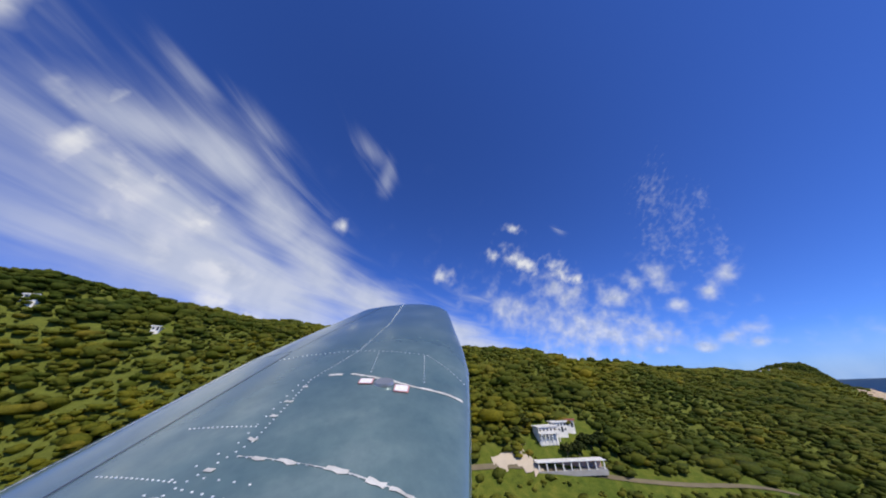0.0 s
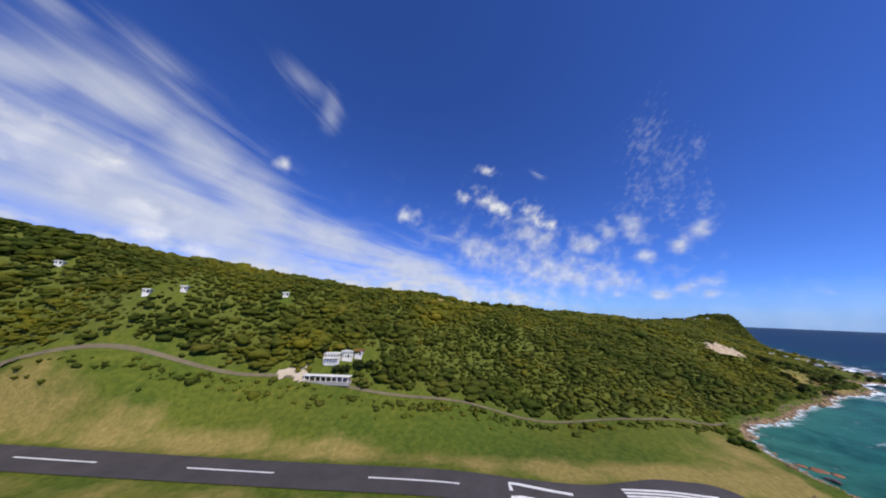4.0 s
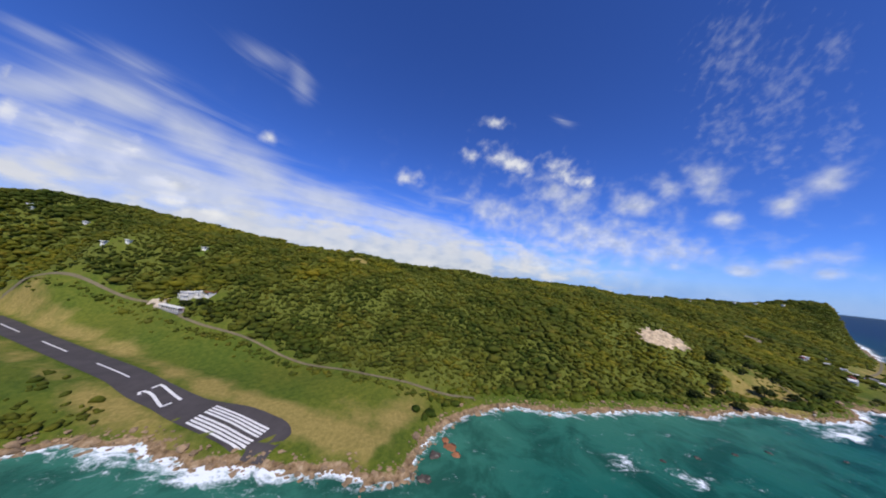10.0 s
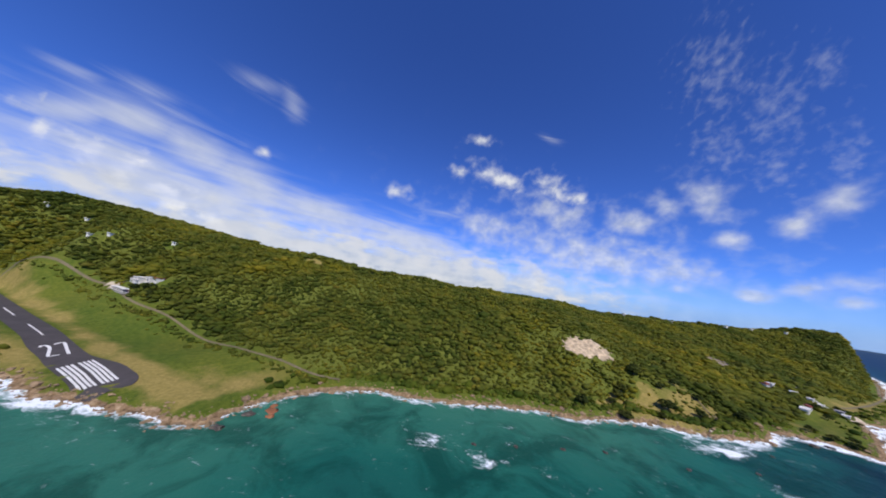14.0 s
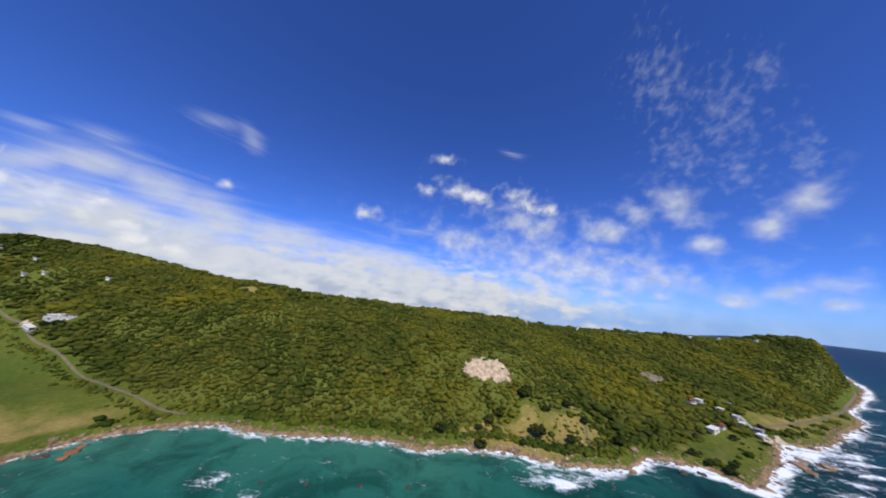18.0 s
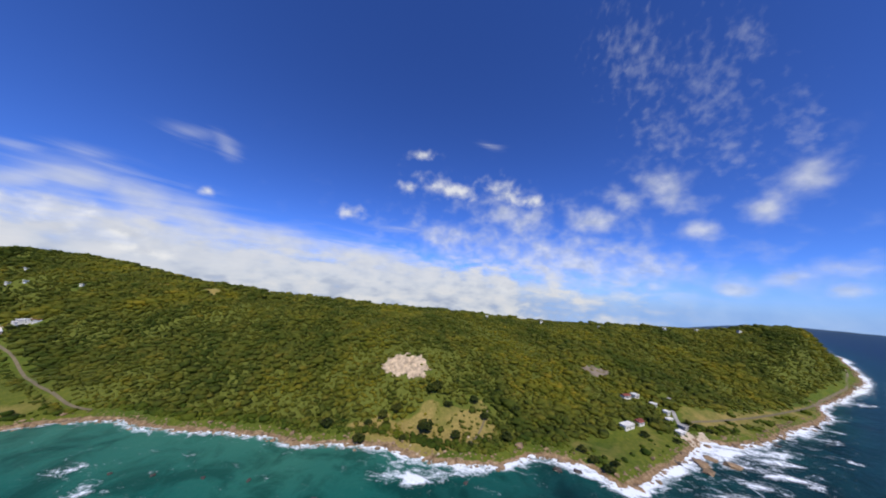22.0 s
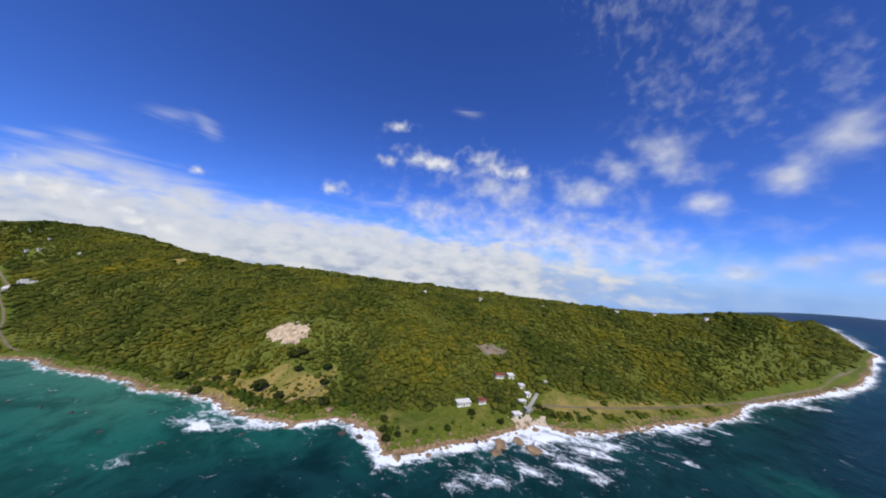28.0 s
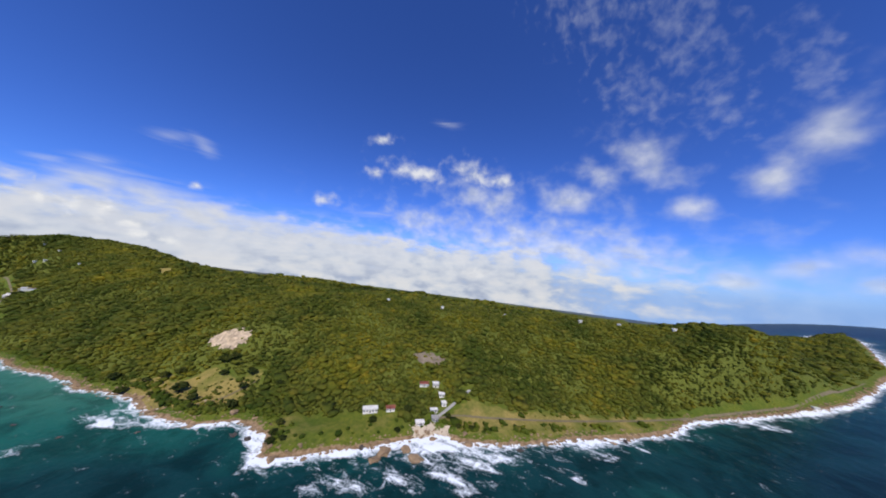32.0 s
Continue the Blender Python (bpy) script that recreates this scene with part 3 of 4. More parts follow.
grow_woods("forest", [(-240, 420, 110, 330, 3.4, 2.1), (-240, 420, 330, 480, 6.0, 3.2), (420, 960, 110, 520, 3.8, 2.15), (960, 1260, 230, 560, 3.2, 2.3), (960, 1260, 560, 640, 5.0, 2.6), (1260, 1400, 230, 640, 4.6, 2.4),
                      (-600, -240, 120, 520, 6.5, 3.6), (-240, 420, 480, 560, 8.0, 3.6), (420, 960, 520, 600, 7.0, 3.0), (-240, 960, 600, 1000, 15.0, 6.0), (960, 1400, 640, 960, 12.0, 5.5), (1400, 2100, 560, 1640, 7.5, 3.4)], 5, MAT_FOREST, "dense low green forest covering the hillside")

# ---- clouds: a high vault over the island, in degrees along and up it: centre, then its two half axes ----
CIRRUS = [(-73.88, 19, 4.02, 1.82, 0.254, -1.55), (-70.12, 20.6, 4.69, 0.641, 0.233, -2.46), (-65.13, 20.05, 5.8, -1.33, -0.0328, -3.21), (-58.73, 17.86, 8.12, -2.39, -0.183, -3.72), (-48.31, 16.38, 12.9, -0.892, 0.132, -3.67), (-32.5, 14.8, 16.6, -2.02, 0.0564, -4.39), (-64.18, 13.96, 16, -2.5, 0.0882, -3.67), (-70.11, 15.73, 8.3, -0.215, 0.253, -2.82)]
WISP = [(-74.52, 23.02, 1.99, 0.228, 0.0466, -0.783), (-63.02, 32.08, 3.23, 0.364, 0.0837, -1.29), (-58.39, 31.97, 2.12, -1.91, -0.672, -1.24), (-70.79, 24.46, 3.13, 0.176, 0.0529, -0.9), (-27.71, 23.57, 10.6, -0.249, 0.222, -1.65), (-10.61, 44.09, 3.98, -0.62, 0.0497, -0.822)]
CUMULUS = [(-74.68, 16.44, 0.754, 0.491, 0.356, -1.98), (-75.22, 18.89, 0.444, 0.364, 0.331, -1.63), (-71.77, 17.13, 1.19, 0.236, 0.149, -1.07), (-68.87, 16.4, 1.88, -0.385, 0.0567, -2.63), (-69.97, 13.3, 3.16, -0.407, 0.0892, -1.52), (-65.51, 13.84, 3.05, -0.0343, 0.088, -1.63), (-63.72, 11.27, 5.34, -0.989, 0.0792, -1.52), (-71.99, 13.67, 1.77, 0.134, 0.162, -1.29), (-59.14, 23.65, 1.08, 0.226, 0.182, -1.15), (-37.7, 25.39, 2.74, 0.818, 0.404, -1.55), (-25.76, 40.71, 2.88, 0.266, 0.466, -1.17), (-27.08, 33.38, 2.07, 0.49, 0.643, -1.65), (-17.63, 34.19, 7.85, -1.13, 0.0836, -2.43), (-5.583, 34.21, 5.19, -1.77, -0.334, -2.85)]
CUMULUS += [(0.2617, 32.52, 3.14, -0.394, 0.192, -2.07), (-80.47, 21.48, 0.569, 0.455, 0.628, -1.58), (-78.9, 19.15, 0.843, -0.185, 0.315, -1.73), (-79.24, 17.94, 1.12, 0.707, 0.43, -1.4), (-75.98, 17.64, 0.976, 0.104, 0.205, -0.884), (-72.96, 15.96, 1.95, -0.905, 0.119, -1.98)]
BANK = [(4.367, 18.28, 25.6, -2.32, 0.264, -8.46), (20.13, 15.68, 10.4, -0.45, 0.146, -5.5), (-16.25, 21.48, 9.79, -0.0101, 0.589, -5.32), (-3.267, 28.41, 9.54, -1.43, 0.37, -5.03), (12.09, 27.37, 6.87, -1.05, 0.395, -4.05), (16.98, 31.61, 3.71, -0.938, 0.249, -2.75), (23.41, 32.71, 4.72, -3.85, -0.668, -3.45), (28.36, 24.3, 3.18, -0.964, 0.0175, -2.34), (35.31, 27.6, 2.98, 2.57, 0.896, -2.62), (38.21, 15.34, 5.05, 1.43, 0.161, -2.34), (31.2, 11.25, 4.99, -0.59, -0.109, -3.39), (21.22, 12.06, 3.14, 0.428, 0.127, -2.65), (40.97, 12.31, 2.04, -0.558, -0.145, -2.04), (38.94, 31.79, 2.86, 1.54, 0.912, -3.29)]
BANK += [(27.49, 5.676, 1.8, 0.411, 0.0323, -1.28), (-7.13, 9.866, 18.5, -0.779, 0.0583, -4.06)]
MOTTLE = [(16.93, 55.11, 8.53, -1.25, 4.4, -8.18), (28.78, 48.03, 6.29, -1.47, 2.65, -9.33), (23.17, 43.08, 6.8, -3.6, -0.037, -5.65), (31.44, 37.99, 4.53, -3.19, -0.27, -4.71), (33.18, 53.09, 3.51, -2.18, 0.134, -3.77), (38.93, 38.9, 2.9, -0.835, 1.18, -8.63)]

def cover_of(u, v, blobs, sharp):
    best = np.zeros(np.shape(u))
    for cu, cv, au, av, bu, bv in blobs:
        det = au * bv - av * bu
        p = ((u - cu) * bv - (v - cv) * bu) / det
        q = (-(u - cu) * av + (v - cv) * au) / det
        best = np.maximum(best, np.exp(-((p * p + q * q) ** sharp)))
    return best


cu, cv = np.meshgrid(np.linspace(-85, 85, 420), np.linspace(5.5, 88, 220))
ru, rv = np.radians(cu), np.radians(cv)
vault = np.stack([774 + 1035 * np.cos(rv) * np.sin(ru), -7 + 953 * np.cos(rv) * np.cos(ru), 776 * np.sin(rv)], -1).reshape(-1, 3)
i = (np.arange(219)[:, None] * 420 + np.arange(419)[None]).ravel()
cloud_layer = new("cloud_layer", fast_mesh("cloud_layer", vault, np.stack([i, i + 1, i + 421, i + 420], 1)))
# clear air under the clouds over the open sea to the east
open_air = 1 - step01((cu - 12) / 12.0) * (1 - step01((cv - 9) / 4.0))
give(cloud_layer.data, "cirrus", open_air * np.maximum(cover_of(cu, cv, CIRRUS, 0.9), 0.52 * cover_of(cu, cv, WISP, 0.8)) + 0.42 * np.exp(-((cv - 8) / 6.0) ** 2) * step01((18 - cu) / 30.0))
give(cloud_layer.data, "cumulus", cover_of(cu, cv, CUMULUS, 0.85))
give(cloud_layer.data, "bank", open_air * np.maximum(cover_of(cu, cv, BANK, 0.78), 0.42 * np.exp(-((cv - 8.0) / 6.0) ** 2)))
give(cloud_layer.data, "mottle", cover_of(cu, cv, MOTTLE, 1.0))
give(cloud_layer.data, "along", cu)
give(cloud_layer.data, "up", cv)


def make_cloud():
    n = Nodes("cloud_vapour")
    flat = n.add("ShaderNodeCombineXYZ")
    n.wire(n.attr("along"), flat.inputs[0])
    n.wire(n.attr("up"), flat.inputs[1])
    at = flat.outputs[0]
    drawn = n.add("ShaderNodeMapping")
    drawn.inputs["Rotation"].default_value = (0, 0, radians(24))
    drawn.inputs["Scale"].default_value = (0.22, 1.5, 1)
    n.wire(at, drawn.inputs["Vector"])
    wisps = n.noise(0.4, 5, 0.5, drawn.outputs[0], 0.5)
    puffs = n.noise(0.42, 4, 0.48, at, 0.15)
    tufts = n.noise(0.27, 4, 0.5, at, 0.15)
    flecks = n.noise(0.62, 4, 0.5, at, 0.2)

    def layer(cover, grain, depth, lo, hi, top):
        d = n.maths("ADD", n.attr(cover), n.maths("MULTIPLY", n.maths("SUBTRACT", grain, 0.5), depth))
        r = n.add("ShaderNodeMapRange", interpolation_type="SMOOTHSTEP")
        r.inputs["From Min"].default_value, r.inputs["From Max"].default_value = lo, hi
        r.inputs["To Max"].default_value = top
        n.wire(d, r.inputs["Value"])
        return n.maths("MULTIPLY", r.outputs["Result"], n.maths("MULTIPLY", n.attr(cover), 6.0, True))

    dense = layer("cumulus", puffs, 1.5, 0.2, 1.3, 0.90)
    thin = layer("cirrus", wisps, 1.1, 0.08, 1.2, 0.82)
    bank = layer("bank", tufts, 1.7, 0.12, 1.45, 0.80)
    mottle = layer("mottle", flecks, 2.6, 0.4, 1.9, 0.27)
    alpha = n.maths("MAXIMUM", n.maths("MAXIMUM", dense, thin), n.maths("MAXIMUM", bank, mottle))
    # cloud shading painted by noise; the sheet glows instead of taking sunlight
    shade = n.ramp(puffs, (0.38, (0.60, 0.65, 0.77)), (0.48, (0.88, 0.90, 0.94)), (0.58, (1.12, 1.11, 1.09)))
    pale = n.mix(n.maths("MAXIMUM", n.maths("MAXIMUM", dense, 0.15), n.maths("MULTIPLY", bank, 0.8)), (0.76, 0.81, 0.93), shade)
    glow = n.add("ShaderNodeEmission")
    n.wire(pale, glow.inputs["Color"])
    glow.inputs["Strength"].default_value = 0.80
    clear = n.add("ShaderNodeBsdfTransparent")
    both = n.add("ShaderNodeMixShader")
    n.wire(alpha, both.inputs[0])
    n.wire(clear.outputs[0], both.inputs[1])
    n.wire(glow.outputs[0], both.inputs[2])
    n.wire(both.outputs[0], n.tree.nodes["Material Output"].inputs["Surface"])
    return n.mat


cloud_layer.data.materials.append(make_cloud())
tagged(cloud_layer, "white cumulus, cirrus streaks and mottled cloud over the island", "clouds", kind="structure")

# a low bank of bright cloud standing over the sea beyond the ridge
rim = np.radians(np.linspace(-85, 55, 240))
rise = np.linspace(0, 1, 14)
ra, rz = np.meshgrid(rim, rise)
low = np.stack([650 + 3950 * np.sin(ra), 3950 * np.cos(ra), -420 + 1300 * rz], -1).reshape(-1, 3)
i = (np.arange(13)[:, None] * 240 + np.arange(239)[None]).ravel()
low_cloud = new("low_cloud_bank", fast_mesh("low_cloud_bank", low, np.stack([i, i + 1, i + 241, i + 240], 1)))
give(low_cloud.data, "dense", step01((1 - rz) * 1.6) * 1.25 * step01((0.75 - ra) / 1.0))


def make_low_cloud():
    n = Nodes("low_cloud_vapour")
    stretch = n.add("ShaderNodeMapping")
    stretch.inputs["Scale"].default_value = (1, 1, 2.2)
    n.wire(n.place(), stretch.inputs["Vector"])
    roll = n.noise(0.0030, 6, 0.5, stretch.outputs[0], 0.15)
    alpha = n.maths("ADD", n.attr("dense"), n.maths("MULTIPLY", n.maths("SUBTRACT", roll, 0.5), 2.4))
    alpha = n.maths("MULTIPLY", n.ramp(alpha, (0.12, (0, 0, 0)), (0.85, (0.90, 0.90, 0.90))), n.maths("MULTIPLY", n.attr("dense"), 4.0, True))
    # the bank's bright and grey parts are shading painted into its glow
    tone = n.ramp(roll, (0.36, (0.56, 0.62, 0.76)), (0.48, (0.82, 0.86, 0.93)), (0.60, (1.0, 0.99, 0.98)))
    glow = n.add("ShaderNodeEmission")
    n.wire(tone, glow.inputs["Color"])
    glow.inputs["Strength"].default_value = 0.74
    clear = n.add("ShaderNodeBsdfTransparent")
    both = n.add("ShaderNodeMixShader")
    n.wire(alpha, both.inputs[0])
    n.wire(clear.outputs[0], both.inputs[1])
    n.wire(glow.outputs[0], both.inputs[2])
    n.wire(both.outputs[0], n.tree.nodes["Material Output"].inputs["Surface"])
    return n.mat


low_cloud.data.materials.append(make_low_cloud())
tagged(low_cloud, "bright hazy bank of cloud low over the horizon behind the ridge", "clouds", kind="structure")


# ---- runway and roads ----


def drape(name, rows, material, parent, lift, label=""):
    """A strip laid over the ground; rows of (x, y) across, along its length."""
    a = np.array(rows, float)
    z = ground_here(a[..., 0], a[..., 1]) + lift
    verts = np.concatenate([a, z[..., None]], -1).reshape(-1, 3)
    m, k = a.shape[:2]
    i = (np.arange(m - 1)[:, None] * k + np.arange(k - 1)[None]).ravel()
    me = fast_mesh(name, verts, np.stack([i, i + 1, i + k + 1, i + k], 1))
    me.materials.append(material)
    ob = new(name, me)
    ob.parent = parent
    if label:
        tagged(ob, label)
    return ob


def on_runway(s, c):
    return (RUNWAY_END.x + RUNWAY_WAY.x * s + RUNWAY_SIDE.x * c, RUNWAY_END.y + RUNWAY_WAY.y * s + RUNWAY_SIDE.y * c)


def runway_strip(s0, s1, c0, c1, step=2.5):
    ns, nc = max(2, int((s1 - s0) / step) + 1), max(2, int(abs(c1 - c0) / step) + 1)
    return [[on_runway(s, c) for c in np.linspace(c0, c1, nc)] for s in np.linspace(s0, s1, ns)]


def runway_edge(s):
    """Half widths of the runway, with the turning pad and rounded end."""
    near, far = HALF, HALF + 5 * float(step01((60 - s) / 40.0))
    if s < 12:
        k = math.sqrt(max(0.0, 1 - ((12 - s) / 14.0) ** 2))
        near, far = near * (0.55 + 0.45 * k), far * (0.35 + 0.65 * k)
    return near, far


runway = thing("runway", 0, 0, 0, 0, "dark asphalt runway with white threshold bars and number", "runway", kind="structure")
rows = []
for s in np.concatenate([np.linspace(-1, 14, 12), np.arange(17, 316, 3.0)]):
    near, far = runway_edge(s)
    rows.append([on_runway(s, c) for c in np.linspace(-near, far, 13)])
drape("pavement", rows, MAT_ASPHALT, runway, 0.30)
for k in range(8):
    c = -6.2 + k * 1.5 + (0.9 if k > 3 else 0)
    drape("threshold_bar", runway_strip(10, 46, c, c + 0.95), MAT_MARKING, runway, 0.42)
for k in range(3):
    s = 108 + k * 70
    drape("centre_dash", runway_strip(s, s + 34, -0.4, 0.4), MAT_MARKING, runway, 0.42)


def stroke(points, width):
    """Rows across a bent painted line; points in metres up and across the figure."""
    p = [Vector(q) for q in points]
    rows = []
    for k, q in enumerate(p):
        a, b = p[max(0, k - 1)], p[min(len(p) - 1, k + 1)]
        way = (b - a).normalized()
        side = Vector((-way.y, way.x)) * width / 2
        rows.append([on_runway(*(q - side)), on_runway(*q), on_runway(*(q + side))])
    return rows


# figures are read from the sea end: up is away from it, right is across to the land side
two = [(57.5, -6.2), (58.6, -4.8), (58.4, -3.0), (56.6, -2.0), (54.4, -2.6), (51.8, -4.4), (48.6, -6.6), (47.4, -7.0), (47.3, -5.0), (47.3, -1.6)]
seven = [(58.2, 1.4), (58.2, 4.0), (58.2, 6.6), (56.6, 6.6), (53.0, 5.2), (50.0, 4.0), (46.8, 3.0)]


def figure(points):
    """A figure's outline, drawn out along the runway."""
    return [(66 + (a - 46.8) * 2.0, b * 0.66) for a, b in points]


drape("number_two", stroke(figure(two), 1.3), MAT_MARKING, runway, 0.42)
drape("number_seven", stroke(figure(seven), 1.3), MAT_MARKING, runway, 0.42)


def ribbon(line, width, step=4.0, across=3):
    """Rows across a road along a polyline, rounded at the bends."""
    p = [Vector(q) for q in line]
    pts = []
    for a, b in zip(p[:-1], p[1:]):
        n = max(1, int((b - a).length / step))
        pts += [a.lerp(b, k / n) for k in range(n)]
    pts.append(p[-1])
    for _ in range(6):
        pts = [pts[0]] + [(pts[k - 1] + pts[k] * 2 + pts[k + 1]) / 4 for k in range(1, len(pts) - 1)] + [pts[-1]]
    rows = []
    for k, q in enumerate(pts):
        way = (pts[min(k + 1, len(pts) - 1)] - pts[max(k - 1, 0)]).normalized()
        side = Vector((-way.y, way.x)) * width / 2
        rows.append([tuple(q + side * (1 - 2 * j / (across - 1))) for j in range(across)])
    return rows


road = thing("road", 0, 0, 0, 0, "narrow pale dusty road along the forest edge", "road", kind="structure")
drape("carriageway", ribbon(ROAD, 1.9), MAT_ROAD, road, 0.32)
coast_road = thing("road", 0, 0, 0, 0, "grey coastal road behind the rocky shore", "road", kind="structure")
drape("carriageway", ribbon(COAST_ROAD, 2.2), MAT_ROAD, coast_road, 0.32)
track = thing("road", 0, 0, 0, 0, "steep pale concrete driveway", "road", kind="structure")
drape("carriageway", ribbon(TRACK, 3.0), MAT_CONCRETE, track, 0.45)

path = thing("footpath", 0, 0, 0, 0, "worn tan footpath across the dry clearing", "path", kind="structure")
drape("carriageway", ribbon([(636, 164), (644, 180), (650, 199), (654, 219)], 1.3), MAT_ROAD, path, 0.5)


def patch(name, ring, material, lift, label, category, bumps=0.0, seed=1):
    """A bare patch draped over the ground inside a ring, broken at its rim."""
    xs = np.arange(min(p[0] for p in ring) - 4, max(p[0] for p in ring) + 4, 1.6)
    ys = np.arange(min(p[1] for p in ring) - 4, max(p[1] for p in ring) + 4, 1.6)
    gx, gy = np.meshgrid(xs, ys)
    rng = np.random.default_rng(seed)
    jx, jy = gx + rng.normal(0, 0.4, gx.shape), gy + rng.normal(0, 0.4, gy.shape)
    inside = within(jx + 2.6 * np.sin(jy * 0.55 + 1.4 * np.sin(jx * 0.4)), jy + 2.6 * np.sin(jx * 0.47 + 1.9 * np.cos(jy * 0.35)), ring)
    edge = from_line(jx, jy, ring + ring[:1])
    z = ground_here(jx, jy) + lift + bumps * np.abs(rng.normal(0, 1, gx.shape)) * np.clip(edge / 4, 0, 1)
    i = (np.arange(len(ys) - 1)[:, None] * len(xs) + np.arange(len(xs) - 1)[None]).ravel()
    quads = np.stack([i, i + 1, i + len(xs) + 1, i + len(xs)], 1)
    keep = inside.ravel()[quads].sum(1) >= 3
    me = fast_mesh(name, np.stack([jx, jy, z], -1).reshape(-1, 3), quads[keep])
    me.materials.append(material)
    return tagged(new(name, me), label, category, kind="structure")


patch("quarry_face", QUARRY, MAT_QUARRY, 0.5, "bare pale limestone quarry cut into the wooded slope", "quarry", 1.3)
patch("scree_patch", SCREE, MAT_SCREE, 0.4, "grey bare scree clearing among the trees", "scree", 0.4, 2)
patch("beach", [(806, 234), (818, 236), (830, 244), (841, 248), (835, 256), (823, 252), (810, 245)], MAT_SAND, 0.35, "small pale sand beach between rocks", "beach", 0.05, 3)

# ---- rocks ----


def strew(name, count, reach, size, seed, material, label, wet=-7.0):
    """Loose rocks along the shoreline."""
    rng = np.random.default_rng(seed)
    line = np.array(SHORE[4:59], float)
    seg = np.hypot(*(line[1:] - line[:-1]).T)
    pick = rng.choice(len(seg), count, p=seg / seg.sum())
    k = rng.uniform(0, 1, count)[:, None]
    xy = line[pick] * (1 - k) + line[pick + 1] * k + rng.normal(0, reach, (count, 2))
    d = inland(xy[:, 0], xy[:, 1])
    ok = (d > wet) & (d < 7)
    xy, d = xy[ok], d[ok]
    r = size * rng.lognormal(0, 0.55, len(xy))
    z = np.maximum(ground_here(xy[:, 0], xy[:, 1], d), -0.6) + r * 0.15
    v, f = clumps(np.column_stack([xy, z]), np.column_stack([r, r * rng.uniform(0.45, 0.85, len(xy))]), seed, [lobe_small(40 + n, 0.55, 0.8) for n in range(8)])
    me = fast_mesh(name, v, f)
    me.polygons.foreach_set("use_smooth", np.zeros(len(me.polygons), bool))
    me.materials.append(material)
    return tagged(new(name, me), label, "rocks", kind="stuff")


strew("shore_rocks", 9000, 3.2, 0.5, 21, MAT_ROCK, "jagged brown rocks along the waterline")


def rock_thing(x, y, size, seed, turn, label):
    tv, tf = lobe(seed, 0.55, 0.5)
    me = fast_mesh("sea_rock", tv * np.array((size * 1.4, size, size * 0.9)), tf)
    me.polygons.foreach_set("use_smooth", np.zeros(len(me.polygons), bool))
    me.materials.append(MAT_ROCK if size > 2 else MAT_WET)
    ob = new("sea_rock", me)
    ob.matrix_basis = pose(x, y, 0.15 * size, 0, 0, turn)
    return tagged(ob, label, "rock", "rocks in the surf")


ROCKS = [(337, 71, 2), (340, 84, 2), (804, 210, 4), (816, 219, 3), (826, 214, 4), (802, 201, 3), (787, 206, 2), (712, 175, 2), (699, 173, 2), (642, 145, 1), (526, 113, 1), (502, 108, 1), (567, 112, 1), (609, 121, 1), (476, 102, 1), (454, 97, 1), (893, 260, 2), (976, 316, 2)]
for k, (x, y, r) in enumerate(ROCKS):
    rock_thing(x, y, r, 60 + k, k * 47, "brown wave-washed rock standing in white surf" if r > 2 else "dark low rock awash in the shallows")
for k, (x, y, r) in enumerate([(608, 160, 0.8), (614, 166, 0.6), (622, 162, 0.9), (630, 170, 0.7), (602, 164, 0.6), (640, 184, 0.8)]):
    tv, tf = lobe(90 + k, 0.4, 0.7)
    me = fast_mesh("stone", tv * r, tf)
    me.materials.append(MAT_SAND)
    stone = new("stone", me)
    stone.matrix_basis = pose(x, y, float(ground_here(np.array([float(x)]), np.array([float(y)]))[0]) + 0.3 * r, 0, 0, k * 70)
    tagged(stone, "pale weathered stone lying in the dry grass", "stone", "pale stones in the clearing")
for k, (x, y, r) in enumerate([(347, 91, 3.4), (350, 86, 2.2), (345, 95, 2.0)]):
    tv, tf = lobe(110 + k, 0.5, 0.5)
    me = fast_mesh("reef_rock", tv * np.array((r, r * 0.9, 0.5)), tf)
    me.materials.append(MAT_REEF)
    reef = new("reef_rock", me)
    reef.matrix_basis = pose(x, y, 0.05, 0, 0, k * 50)
    tagged(reef, "reddish flat reef rock just breaking the water", "rock", "reef rocks in the bay")

# ---- buildings ----


